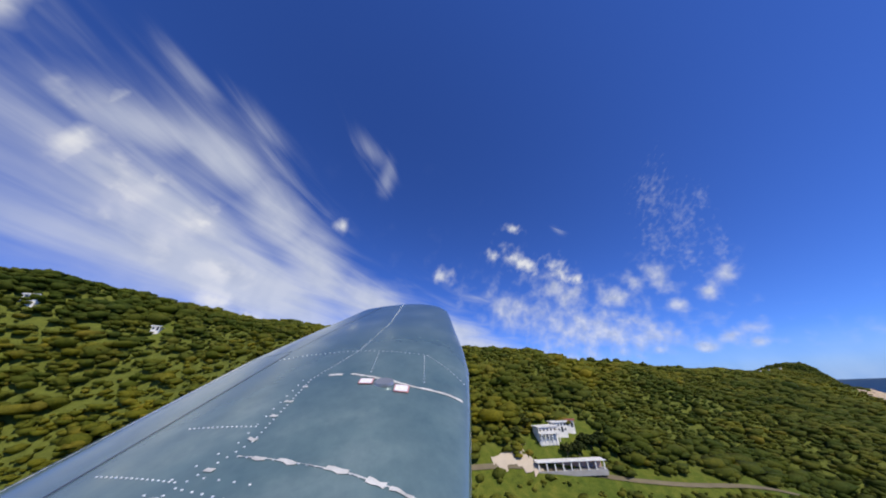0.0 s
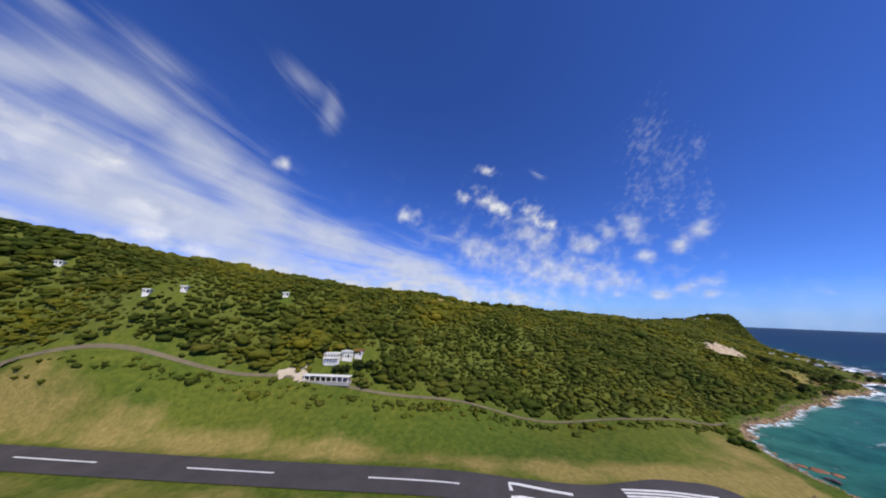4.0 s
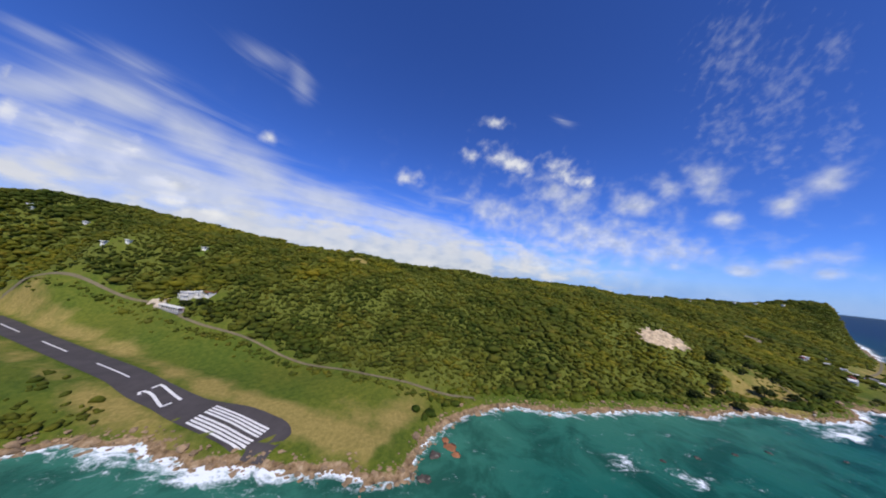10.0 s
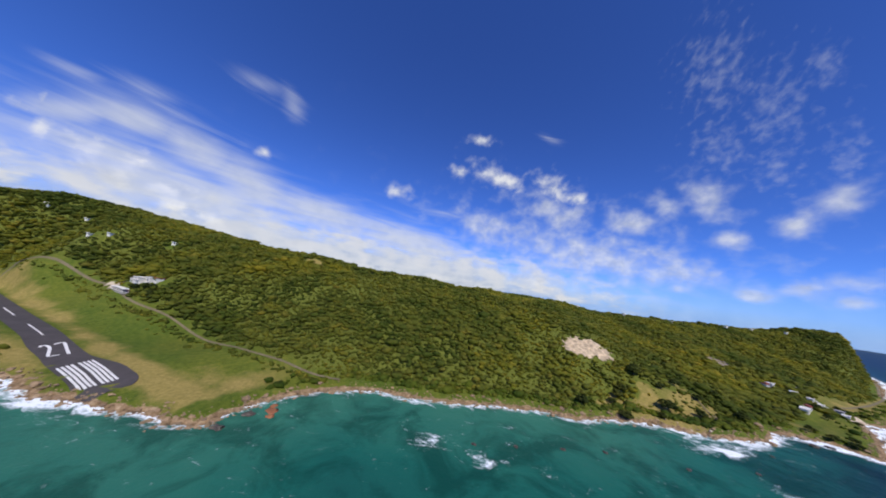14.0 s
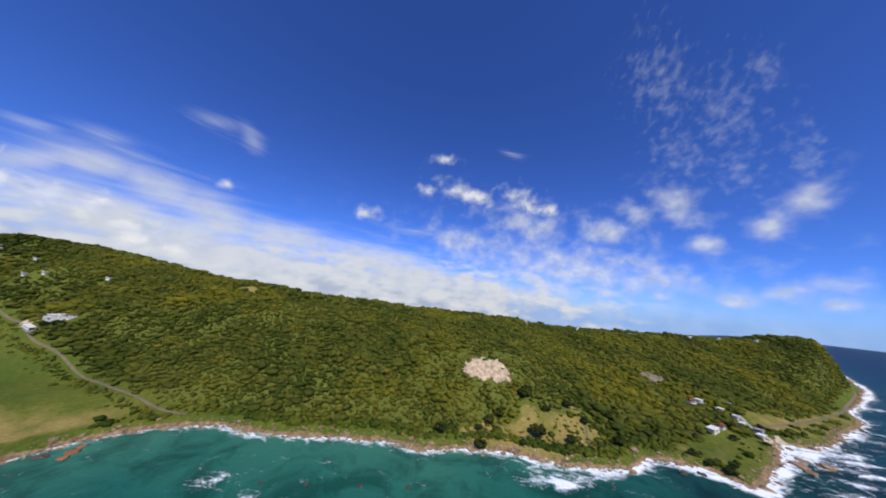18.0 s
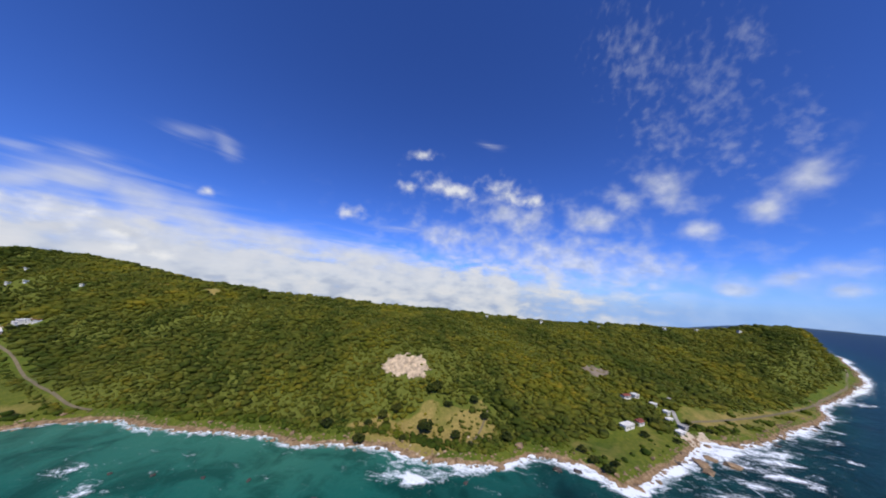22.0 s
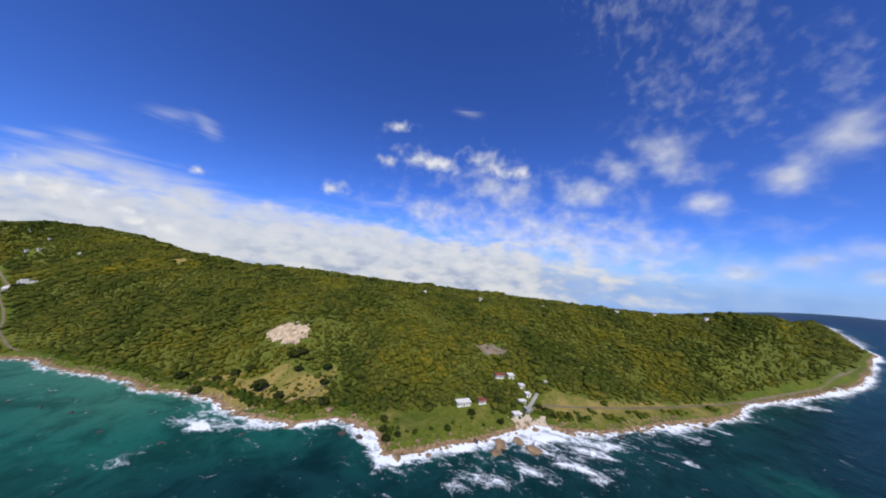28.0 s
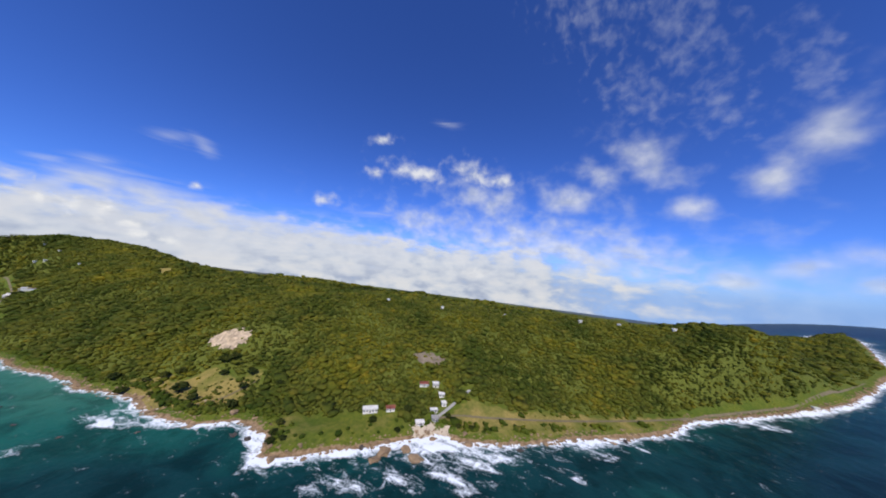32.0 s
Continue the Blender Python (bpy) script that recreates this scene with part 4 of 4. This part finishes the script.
def house(x, y, turn, wide, deep, high, storeys, roof, label, bays=5, wall=None, overhang=0.5, category="house", gable=False):
    """A house: walls, roof, doors and windows with frames, set on the slope."""
    corner = [(x + (a * math.cos(radians(turn)) - b * math.sin(radians(turn))), y + (a * math.sin(radians(turn)) + b * math.cos(radians(turn)))) for a in (-wide / 2, wide / 2) for b in (-deep / 2, deep / 2)]
    zs = [float(ground_here(np.array([p[0]]), np.array([p[1]]))[0]) for p in corner]
    base = max(zs) * 0.65 + min(zs) * 0.35
    ob = thing("house", x, y, base, turn, label, category)
    w, d = wide / 2, deep / 2
    part("wall", boxed(-w, w, -d, d, min(zs) - base - 1.0, high, 0.05), wall or MAT_WHITE, ob)
    if gable:
        bm = bmesh.new()
        o, r = overhang, high + deep * 0.28
        a = [bm.verts.new(p) for p in ((-w - o, -d - o, high - 0.1), (w + o, -d - o, high - 0.1), (w + o, 0, r), (-w - o, 0, r), (-w - o, d + o, high - 0.1), (w + o, d + o, high - 0.1))]
        for f in ((0, 1, 2, 3), (3, 2, 5, 4), (0, 3, 4), (1, 5, 2), (0, 4, 5, 1)):
            bm.faces.new([a[k] for k in f])
        bmesh.ops.solidify(bm, geom=bm.faces[:], thickness=0.15)
        part("roof", bm, roof, ob)
    else:
        top = part("roof", boxed(-w - overhang, w + overhang, -d - overhang, d + overhang, high, high + 0.35, 0.04), roof, ob)
        bm = boxed(-w - overhang, w + overhang, -d - overhang, -d - overhang + 0.2, high + 0.355, high + 0.75)
        part("parapet", bm, roof, ob)
    tall = high / storeys
    for s in range(storeys):
        for k in range(bays):
            c = -w + (k + 0.5) * wide / bays
            ww = min(1.5, wide / bays * 0.32)
            z0, z1 = s * tall + tall * 0.32, s * tall + tall * 0.78
            if s == 0 and k == bays // 2:
                z0 = 0.05
                door = part("door", boxed(c - 0.55, c + 0.55, -d - 0.06, -d + 0.05, z0, 2.1), MAT_DARK, ob)
                continue
            frame_ob = part("window", box(box(boxed(c - ww, c + ww, -d - 0.10, -d + 0.02, z1, z1 + 0.12), c - ww, c - ww + 0.1, -d - 0.10, -d + 0.02, z0, z1 - 0.003), c + ww - 0.1, c + ww, -d - 0.10, -d + 0.02, z0, z1 - 0.003), MAT_WHITE, ob)
            part("pane", boxed(c - ww + 0.1, c + ww - 0.1, -d - 0.05, -d + 0.02, z0, z1 - 0.003), MAT_DARK, frame_ob)
            part("sill", boxed(c - ww - 0.08, c + ww + 0.08, -d - 0.18, -d + 0.02, z0 - 0.12, z0 - 0.003), MAT_WHITE, frame_ob)
    return ob


def add_gallery(ob, wide, deep, high):
    """A first-floor balcony on posts along a house's front."""
    w, d = wide / 2, deep / 2
    part("balcony", boxed(-w, w, -d - 2.2, -d - 0.003, high * 0.46, high * 0.5), MAT_WHITE, ob)
    part("railing", boxed(-w, w, -d - 2.2, -d - 2.1, high * 0.503, high * 0.5 + 0.95), MAT_WHITE, ob)
    for k in range(6):
        c = -w + 0.25 + k * (wide - 0.5) / 5
        part("post", boxed(c - 0.15, c + 0.15, -d - 2.15, -d - 1.85, -1.2, high * 0.46 - 0.003), MAT_WHITE, ob)


big = house(109, 188, -8, 9, 6, 4.2, 2, MAT_ROOF_WHITE, "white two-storey villa with balcony at the forest edge", 5)
add_gallery(big, 9, 6, 4.2)
house(118, 190, -8, 6.5, 5, 3.8, 2, MAT_ROOF_WHITE, "white flat-roofed villa wing beside dark trees", 4)
house(125, 192, -10, 4.5, 6, 2.8, 1, MAT_ROOF_RED, "low house with a rusty red roof behind trees", 2)


def colonnade(x, y, turn, long, label):
    """A low open shed: roof on a row of white columns, pink wall behind."""
    z = float(ground_here(np.array([x]), np.array([y]))[0])
    ob = thing("open_shed", x, y, z, turn, label, "shed")
    w = long / 2
    part("back_wall", boxed(-w, w, 1.6, 2.0, -1.5, 2.9), make_plain("pink_render", (0.55, 0.36, 0.29), 0.85, vary=0.2), ob)
    part("plinth", boxed(-w - 0.4, w + 0.4, -2.4, 2.2, -1.6, 0.15), MAT_CONCRETE, ob)
    part("roof", boxed(-w - 0.5, w + 0.5, -2.6, 2.3, 2.903, 3.2, 0.04), MAT_ROOF_WHITE, ob)
    for k in range(9):
        c = -w + 0.4 + k * (long - 0.8) / 8
        part("column", boxed(c - 0.22, c + 0.22, -2.2, -1.76, 0.153, 2.9), MAT_WHITE, ob)
    return ob


colonnade(109, 175, -17, 27, "long low white-roofed shed with columns by the road")
patch("driveway", [(91, 188), (95, 188), (99, 182), (97, 177), (91, 175), (86, 179)], MAT_SAND, 0.5, "pale concrete driveway from the villa to the road", "driveway", 0.03, 6)
patch("yard", [(80, 184), (86, 190), (94, 188), (96, 182), (89, 179), (82, 179)], MAT_SAND, 0.45, "pale bare yard below the villa", "yard", 0.05, 4)
house(770, 237, 36, 12, 5, 2.9, 1, MAT_ROOF_WHITE, "long low white house by the shore", 5)
house(784, 247, 36, 7, 5, 2.6, 1, MAT_ROOF_RED, "white house with a red tiled roof", 3, gable=True)
house(795, 292, 28, 9, 5, 2.8, 1, MAT_ROOF_RED, "white house with red roof among the trees", 5, gable=True)
house(806, 297, 28, 6, 5, 3.2, 1, MAT_ROOF_WHITE, "white house on the wooded slope", 3)
house(817, 286, 28, 5, 4, 2.6, 1, MAT_ROOF_WHITE, "small cream outbuilding beside the driveway", 2)
house(823, 277, 32, 4, 4, 2.6, 1, MAT_ROOF_WHITE, "tiny white hut at the driveway's edge", 1)
house(818, 265, 32, 6, 3, 2.4, 1, MAT_ROOF_WHITE, "low cream garage at the foot of the driveway", 2)
house(814, 245, 34, 6.5, 4, 2.6, 1, MAT_ROOF_WHITE, "white beach hut with dark openings above the sand", 4)
house(823, 256, 32, 5, 5, 3.0, 1, MAT_CONCRETE, "small grey shed beside the driveway", 2, wall=MAT_CONCRETE)
for x, y, wide, label in ((-15, 215, 5, "small white house high among the trees"), (0, 223, 5, "small pale house on the wooded hillside"), (57, 249, 7, "white hillside house with pale roof"), (-102, 258, 6, "white house high on the hill"), (-158, 249, 9, "white houses high on the hill"), (648, 440, 7, "white villa on the ridge line"), (744, 465, 6, "white house on the ridge line"), (850, 494, 7, "pale house on the ridge line"), (967, 517, 7, "pale house on the far ridge"), (1023, 526, 6, "pale house on the far ridge"), (1097, 537, 7, "white house on the far ridge"), (1229, 518, 8, "white house near the far shore")):
    house(x, y, 10, wide * 0.65, 3.6, 2.1 if x < 600 or x > 1150 else 4.4, 1, MAT_ROOF_WHITE, label, 2)

# ---- single trees ----


def tree(x, y, tall, seed, material, label, name="tree", squat=1.0):
    """A tree: tapered trunk, limbs, and a crown of many leaf clumps."""
    z = float(ground_here(np.array([x]), np.array([y]))[0])
    ob = thing(name, x, y, z - 0.1, seed * 53 % 360, label, "tree")
    rng = np.random.default_rng(seed)
    bm = bmesh.new()
    bmesh.ops.create_cone(bm, cap_ends=True, segments=8, radius1=tall * 0.045, radius2=tall * 0.02, depth=tall * 0.6, matrix=Matrix.Translation((0, 0, tall * 0.3)))
    part("trunk", bm, MAT_BARK, ob)
    for k in range(4):
        a = k * 1.6 + rng.uniform(0, 0.6)
        bm = bmesh.new()
        m = Matrix.Translation((0, 0, tall * (0.32 + 0.06 * k))) @ Euler((0, 0.8, a)).to_matrix().to_4x4() @ Matrix.Translation((0, 0, tall * 0.17))
        bmesh.ops.create_cone(bm, cap_ends=True, segments=6, radius1=tall * 0.022, radius2=tall * 0.008, depth=tall * 0.34, matrix=m)
        part("limb", bm, MAT_BARK, ob)
    n = 46
    a, r = rng.uniform(0, math.tau, n), np.sqrt(rng.uniform(0, 1, n))
    h = rng.uniform(-0.35, 1, n)
    p = np.column_stack([np.cos(a) * r * tall * 0.42 * squat, np.sin(a) * r * tall * 0.42 * squat, tall * (0.50 + 0.36 * h * (1.1 - r * r))])
    sz = rng.uniform(0.12, 0.20, n) * tall
    v, f = clumps(p, np.column_stack([sz, sz * 0.85]), seed, SMALL)
    me = fast_mesh("crown", v, f)
    me.materials.append(material)
    crown = new("crown", me)
    crown.parent = ob
    return ob


LONE = [(572, 184, 7), (565, 160, 7), (608, 180, 10), (631, 179, 6), (536, 164, 7), (604, 215, 9), (608, 221, 8), (580, 192, 7), (677, 223, 7), (668, 188, 7), (651, 206, 6), (642, 219, 7), (621, 206, 6), (595, 167, 4), (642, 173, 4), (564, 175, 5)]
for k, (x, y, h) in enumerate(LONE):
    tree(x, y, h, 300 + k, MAT_DARKTREE, "round dark green tree standing in a dry clearing" if h > 6 else "low round green bush in a dry clearing", squat=1.25)
for k, (x, y, h) in enumerate([(113, 180, 5), (118, 179, 6), (127, 181, 6), (133, 182, 6), (140, 176, 5), (145, 173, 5), (151, 170, 5), (95, 191, 5), (125, 183, 5), (102, 195, 6)]):
    tree(x, y, h, 340 + k, MAT_DARKTREE, "dark leafy tree in front of the white villa", squat=1.2)
for k, (x, y, h) in enumerate([(731, 177, 5), (725, 184, 5), (737, 182, 4), (720, 192, 5), (802, 229, 4), (844, 257, 4), (854, 260, 4), (779, 229, 5), (798, 253, 6), (832, 264, 5)]):
    tree(x, y, h, 360 + k, MAT_DARKTREE, "wind-bent green tree near the shore houses", squat=1.3)
for k, x in enumerate((262, 276, 284, 292, 300, 320, 352)):
    tree(x, 318 + (k * 37) % 11, 8 + (k * 5) % 3, 380 + k, MAT_FOREST, "tall tree standing above the ridge line", squat=0.8)

# ---- scrub ----


def grow_scrub(name, spots, seed, material, label):
    """Low bushes: rows of (x, y, spread x, spread y, count, size)."""
    rng = np.random.default_rng(seed)
    pts, szs = [], []
    for x, y, sx, sy, count, size in spots:
        px, py = rng.normal(x, sx, count), rng.normal(y, sy, count)
        d = inland(px, py)
        s, c = along_runway(px, py)
        ok = (d > 7) & ~((np.abs(c - 2) < 16) & (s > -8)) & (from_line(px, py, ROAD) > 3.2) & (from_line(px, py, COAST_ROAD) > 4)
        ok &= ~within(px, py, CLEARINGS[1]) | (rng.uniform(0, 1, count) < 0.12)
        px, py, d = px[ok], py[ok], d[ok]
        r = size * rng.lognormal(0, 0.35, len(px))
        pts.append(np.column_stack([px, py, ground_here(px, py, d) + r * 0.35]))
        szs.append(np.column_stack([r, r * rng.uniform(0.6, 0.95, len(px))]))
    v, f = clumps(np.concatenate(pts), np.concatenate(szs), seed, SMALL)
    me = fast_mesh(name, v, f)
    me.materials.append(material)
    return tagged(new(name, me), label, "bushes", kind="stuff")


rng = np.random.default_rng(8)
band = []
for (ax, ay), (bx, by) in zip(SHORE[17:52], SHORE[18:53]):
    band.append(((ax + bx) / 2, (ay + by) / 2 + 10, abs(bx - ax) * 0.5 + 3, 3.5, int(abs(bx - ax) * 1.6) + 10, 1.5))
grow_scrub("shore_scrub", band, 31, MAT_SCRUB, "bright green low scrub behind the rocky shore")
edge = [((a[0] + b[0]) / 2, (a[1] + b[1]) / 2 - 5, abs(b[0] - a[0]) * 0.5 + 3, 2.5, 40, 1.1) for a, b in zip(ROAD[2:-1], ROAD[3:])]
edge += [(90, 72, 44, 9, 190, 1.3), (150, 66, 26, 6, 160, 1.3), (20, 84, 50, 12, 110, 1.2), (182, 72, 12, 5, 50, 1.0), (598, 176, 30, 16, 150, 0.8), (650, 196, 14, 18, 110, 1.2), (570, 172, 12, 8, 60, 1.2), (960, 322, 60, 10, 160, 0.8), (640, 180, 20, 12, 40, 1.1)]
edge += [(570, 236, 12, 8, 26, 1.0), (590, 240, 6, 6, 12, 1.0), (782, 332, 12, 7, 22, 1.0)]
grow_scrub("field_scrub", edge, 33, MAT_FOREST, "dark scrub along the road and field edge")


# ---- the aircraft wing, in flight over the field ----
# local axes: x to the nose, y up, -z out to the tip; all in metres from the eye over the wing root


def make_wing_paint():
    n = Nodes("blue_grey_aircraft_paint")
    # paint tone varies; its paler patches imitate clouds reflected in the gloss
    tone = n.ramp(n.noise(2.2, 6, 0.6), (0.32, (0.105, 0.172, 0.178)), (0.55, (0.150, 0.222, 0.215)), (0.72, (0.220, 0.292, 0.272)))
    streak = n.ramp(n.noise(9.0, 5, 0.7), (0.35, (0.8, 0.82, 0.85)), (0.6, (1, 1, 1)))
    rough = n.maths("ADD", n.maths("MULTIPLY", n.noise(6.0, 5, 0.7), 0.16), 0.10)
    n.bsdf.inputs["Coat Weight"].default_value = 0.6
    n.bsdf.inputs["Coat Roughness"].default_value = 0.08
    return n.done(n.mix(0.8, tone, streak, "MULTIPLY"), rough, 0.2)


MAT_WING = make_wing_paint()
MAT_RIVET = make_plain("bare_metal_rivet", (0.76, 0.78, 0.78), 0.4, 0.15, vary=0.2, scale=40)
MAT_CHIP = make_plain("chipped_pale_paint", (0.66, 0.64, 0.58), 0.5, 0.1, vary=0.35, scale=30)
MAT_PLACARD = make_plain("white_placard", (0.85, 0.82, 0.80), 0.5, vary=0.05, scale=10)
MAT_PINK = make_plain("faded_red_print", (0.70, 0.30, 0.30), 0.5, vary=0.1, scale=10)
MAT_CAP = make_plain("grey_metal_cap", (0.42, 0.44, 0.44), 0.35, 0.6, vary=0.2, scale=20)

LEAD = [(0.55, 0.050), (1.0, 0.080), (1.5, 0.118), (2.0, 0.145), (2.4, 0.137), (3.0, 0.100), (3.5, 0.076), (3.9, 0.050), (4.15, -0.02), (4.32, -0.16)]
TRAIL = [(0.55, -1.30), (1.0, -1.267), (1.6, -1.225), (2.2, -1.185), (2.8, -1.09), (3.4, -0.985), (3.9, -0.90), (4.15, -0.85), (4.32, -0.66)]


def between(rows, at):
    return float(np.interp(at, [r[0] for r in rows], [r[1] for r in rows]))


def wing_top(out, x):
    """Height of the upper skin at a span station and chord place."""
    a, b = between(LEAD, out), between(TRAIL, out)
    c = min(max((a - x) / (a - b), 0.0), 1.0)
    thick = 0.085 * (a - b) * (1 - 0.35 * step01((out - 2.5) / 1.8))
    return -0.69 + thick * (2.6 * math.sqrt(c) * (1 - c) ** 0.9)


def wing_skin(o0, o1, c0, c1, n, m, under=True):
    """A closed piece of the wing between two stations and two chord fractions."""
    bm = bmesh.new()
    tops, lows = [], []
    for i in range(n + 1):
        out = o0 + (o1 - o0) * i / n
        a, b = between(LEAD, out), between(TRAIL, out)
        t_row, l_row = [], []
        for j in range(m + 1):
            c = c0 + (c1 - c0) * (j / m) ** 1.5
            x = a + (b - a) * c
            y = wing_top(out, x)
            t_row.append(bm.verts.new((x, y, -out)))
            l_row.append(bm.verts.new((x, -0.69 - (y + 0.69) * 0.55 - 0.004, -out)))
        tops.append(t_row)
        lows.append(l_row)
    for i in range(n):
        for j in range(m):
            bm.faces.new((tops[i][j], tops[i][j + 1], tops[i + 1][j + 1], tops[i + 1][j]))
            bm.faces.new((lows[i][j], lows[i + 1][j], lows[i + 1][j + 1], lows[i][j + 1]))
        for j in (0, m):
            bm.faces.new((tops[i][j], tops[i + 1][j], lows[i + 1][j], lows[i][j]))
    for i in (0, n):
        for j in range(m):
            bm.faces.new((tops[i][j], tops[i][j + 1], lows[i][j + 1], lows[i][j]))
    bmesh.ops.recalc_face_normals(bm, faces=bm.faces[:])
    for f in bm.faces:
        f.smooth = True
    for e in bm.edges:
        e.smooth = e.calc_face_angle(0.0) < 0.6
    return bm


wing = new("aircraft_wing")
wing.matrix_basis = heading(25.28, 60.63, 58.30, -16.46, 29.54, -2.59) @ Matrix.Diagonal((1.4446, 1.4446, 1, 1))
tagged(wing, "glossy blue-grey riveted metal aircraft wing flying above the runway", "aircraft wing")
part("main_skin", wing_skin(0.55, 4.32, 0.0, 0.80, 60, 24), MAT_WING, wing)
part("aileron", wing_skin(0.56, 2.19, 0.8005, 1.0, 18, 6), MAT_WING, wing)
part("trailing_panel", wing_skin(2.20, 4.31, 0.8005, 1.0, 22, 6), MAT_WING, wing)


INSET = 0.835


def on_wing(x, out, lift=0.0):
    return Vector((x, wing_top(out, x) + lift, -out))


def wing_line(points, step):
    """Even places along a line on the skin; points are (x, out)."""
    out = []
    points = [(INSET * a, INSET * b) for a, b in points]
    for a, b in zip(points[:-1], points[1:]):
        a, b = Vector(a), Vector(b)
        n = max(1, round((b - a).length / step))
        out += [a.lerp(b, k / n) for k in range(n)]
    return out + [Vector(points[-1])]


def wing_strip(points, width, name, material, label, ragged=0.0, seed=1):
    rng = random.Random(seed)
    bm = bmesh.new()
    last = None
    pts = wing_line(points, 0.02)
    for k, p in enumerate(pts):
        way = (pts[min(k + 1, len(pts) - 1)] - pts[max(k - 1, 0)]).normalized()
        side = Vector((-way.y, way.x)) * width / 2
        q = [bm.verts.new(on_wing(*(p + side * (1 + rng.uniform(-ragged, ragged))), 0.0025)), bm.verts.new(on_wing(*(p - side * (1 + rng.uniform(-ragged, ragged))), 0.0025))]
        if last:
            bm.faces.new((last[0], q[0], q[1], last[1]))
        last = q
    return part(name, bm, material, wing, label)


SPAR = [(-0.80, 0.98), (-0.68, 1.28), (-0.70, 1.9), (-0.56, 2.45), (-0.50, 3.4), (-0.56, 5.0)]
SEAM_IN = [(-0.68, 1.19), (-0.517, 1.155), (-0.284, 1.10), (-0.03, 1.02), (0.03, 1.0)]
SEAM_OUT = [(-0.50, 1.96), (-0.13, 1.81), (0.10, 1.80)]
RIB_OUT = [(-1.10, 2.42), (-0.58, 2.42), (-0.10, 2.36), (0.12, 2.05)]
RIB_A, RIB_B = [(-1.02, 1.445), (-0.73, 1.40)], [(-1.12, 1.16), (-0.80, 1.07)]
wing_strip(SEAM_OUT, 0.016, "seam_strip", MAT_CHIP, "chipped pale seam sealant", 0.5, 1)
wing_strip(SEAM_IN, 0.0035, "seam_strip", MAT_CHIP, "chipped pale seam sealant", 0.9, 2)
wing_strip([(-0.62, 1.955), (-0.545, 1.955)], 0.022, "scuff", MAT_CHIP, "worn pale paint scuff", 0.4, 3)
for x, out, s in ((-0.80, 0.99, 0.02), (-0.73, 1.12, 0.016), (-0.69, 1.3, 0.02), (-0.70, 1.48, 0.016), (-0.70, 1.62, 0.02), (-0.69, 1.8, 0.015), (-0.60, 1.172, 0.022), (-0.50, 1.15, 0.034), (-0.33, 1.112, 0.036), (-0.20, 1.073, 0.03), (-0.12, 1.048, 0.036)):
    wing_strip([(x - s, out + s * 0.3), (x + s, out - s * 0.3)], 0.016, "scuff", MAT_CHIP, "worn pale paint scuff", 0.8, int(x * -100))


def chord_line(fraction, o0, o1):
    """A line along the span at one part of the chord."""
    return [((between(LEAD, o) + (between(TRAIL, o) - between(LEAD, o)) * fraction) / INSET, o / INSET) for o in np.linspace(o0, o1, 9)]


wing_strip(chord_line(0.80, 0.60, 2.15), 0.006, "hinge_gap", MAT_DARK, "dark gap along the aileron hinge")
wing_strip(chord_line(0.80, 2.22, 4.1), 0.004, "panel_joint", MAT_DARK, "dark joint along the trailing panel")
wing_strip(chord_line(0.975, 0.60, 2.15), 0.006, "edge_wear", MAT_CHIP, "worn pale trailing edge", 0.7, 12)
dot = bpy.data.meshes.new("rivet")
bm = bmesh.new()
bmesh.ops.create_icosphere(bm, subdivisions=1, radius=0.0040)
bmesh.ops.scale(bm, verts=bm.verts[:], vec=(1, 0.4, 1))
bm.to_mesh(dot)
bm.free()
dot.materials.append(MAT_RIVET)
for line, step in ((SPAR, 0.028), (SEAM_IN, 0.026), (RIB_OUT, 0.026), (RIB_A, 0.018), (RIB_B, 0.018), ([(-0.42, 2.35), (-0.40, 2.0)], 0.035), ([(-0.12, 2.33), (-0.10, 1.9)], 0.035),
                   ([(-0.96, 0.80), (-0.80, 0.98)], 0.03), ([(-0.85, 1.02), (-0.73, 1.28), (-0.74, 1.9)], 0.06), ([(-0.75, 1.03), (-0.60, 0.98)], 0.03), ([(-0.72, 1.08), (-0.56, 1.04)], 0.04)):
    for p in wing_line(line, step):
        ob = new("rivet", dot)
        ob.parent = wing
        ob.matrix_basis = Matrix.Translation(on_wing(p.x, p.y, 0.001))
for name, x, out, w, d in (("placard", -0.395, 1.845, 0.060, 0.062), ("placard", -0.205, 1.775, 0.062, 0.075)):
    bm = bmesh.new()
    q = [bm.verts.new(on_wing(x * INSET + a * w / 2, out * INSET + b * d / 2, 0.004)) for a, b in ((-1, -1), (1, -1), (1, 1), (-1, 1))]
    bm.faces.new(q)
    bmesh.ops.solidify(bm, geom=bm.faces[:], thickness=0.001)
    card = part(name, bm, MAT_PINK, wing, "white placard with faded red border")
    bm = bmesh.new()
    q = [bm.verts.new(on_wing(x * INSET + a * w * 0.42, out * INSET + b * d * 0.40, 0.0055)) for a, b in ((-1, -1), (1, -1), (1, 1), (-1, 1))]
    bm.faces.new(q)
    part("panel", bm, MAT_PLACARD, card)
bm = bmesh.new()
bmesh.ops.create_cone(bm, cap_ends=True, segments=28, radius1=0.044, radius2=0.038, depth=0.010, matrix=Matrix.Translation(on_wing(-0.30 * INSET, 1.83 * INSET, 0.006)) @ Euler((radians(-90), 0, 0)).to_matrix().to_4x4())
part("filler_cap", bm, MAT_CAP, wing, "round grey metal filler cap")
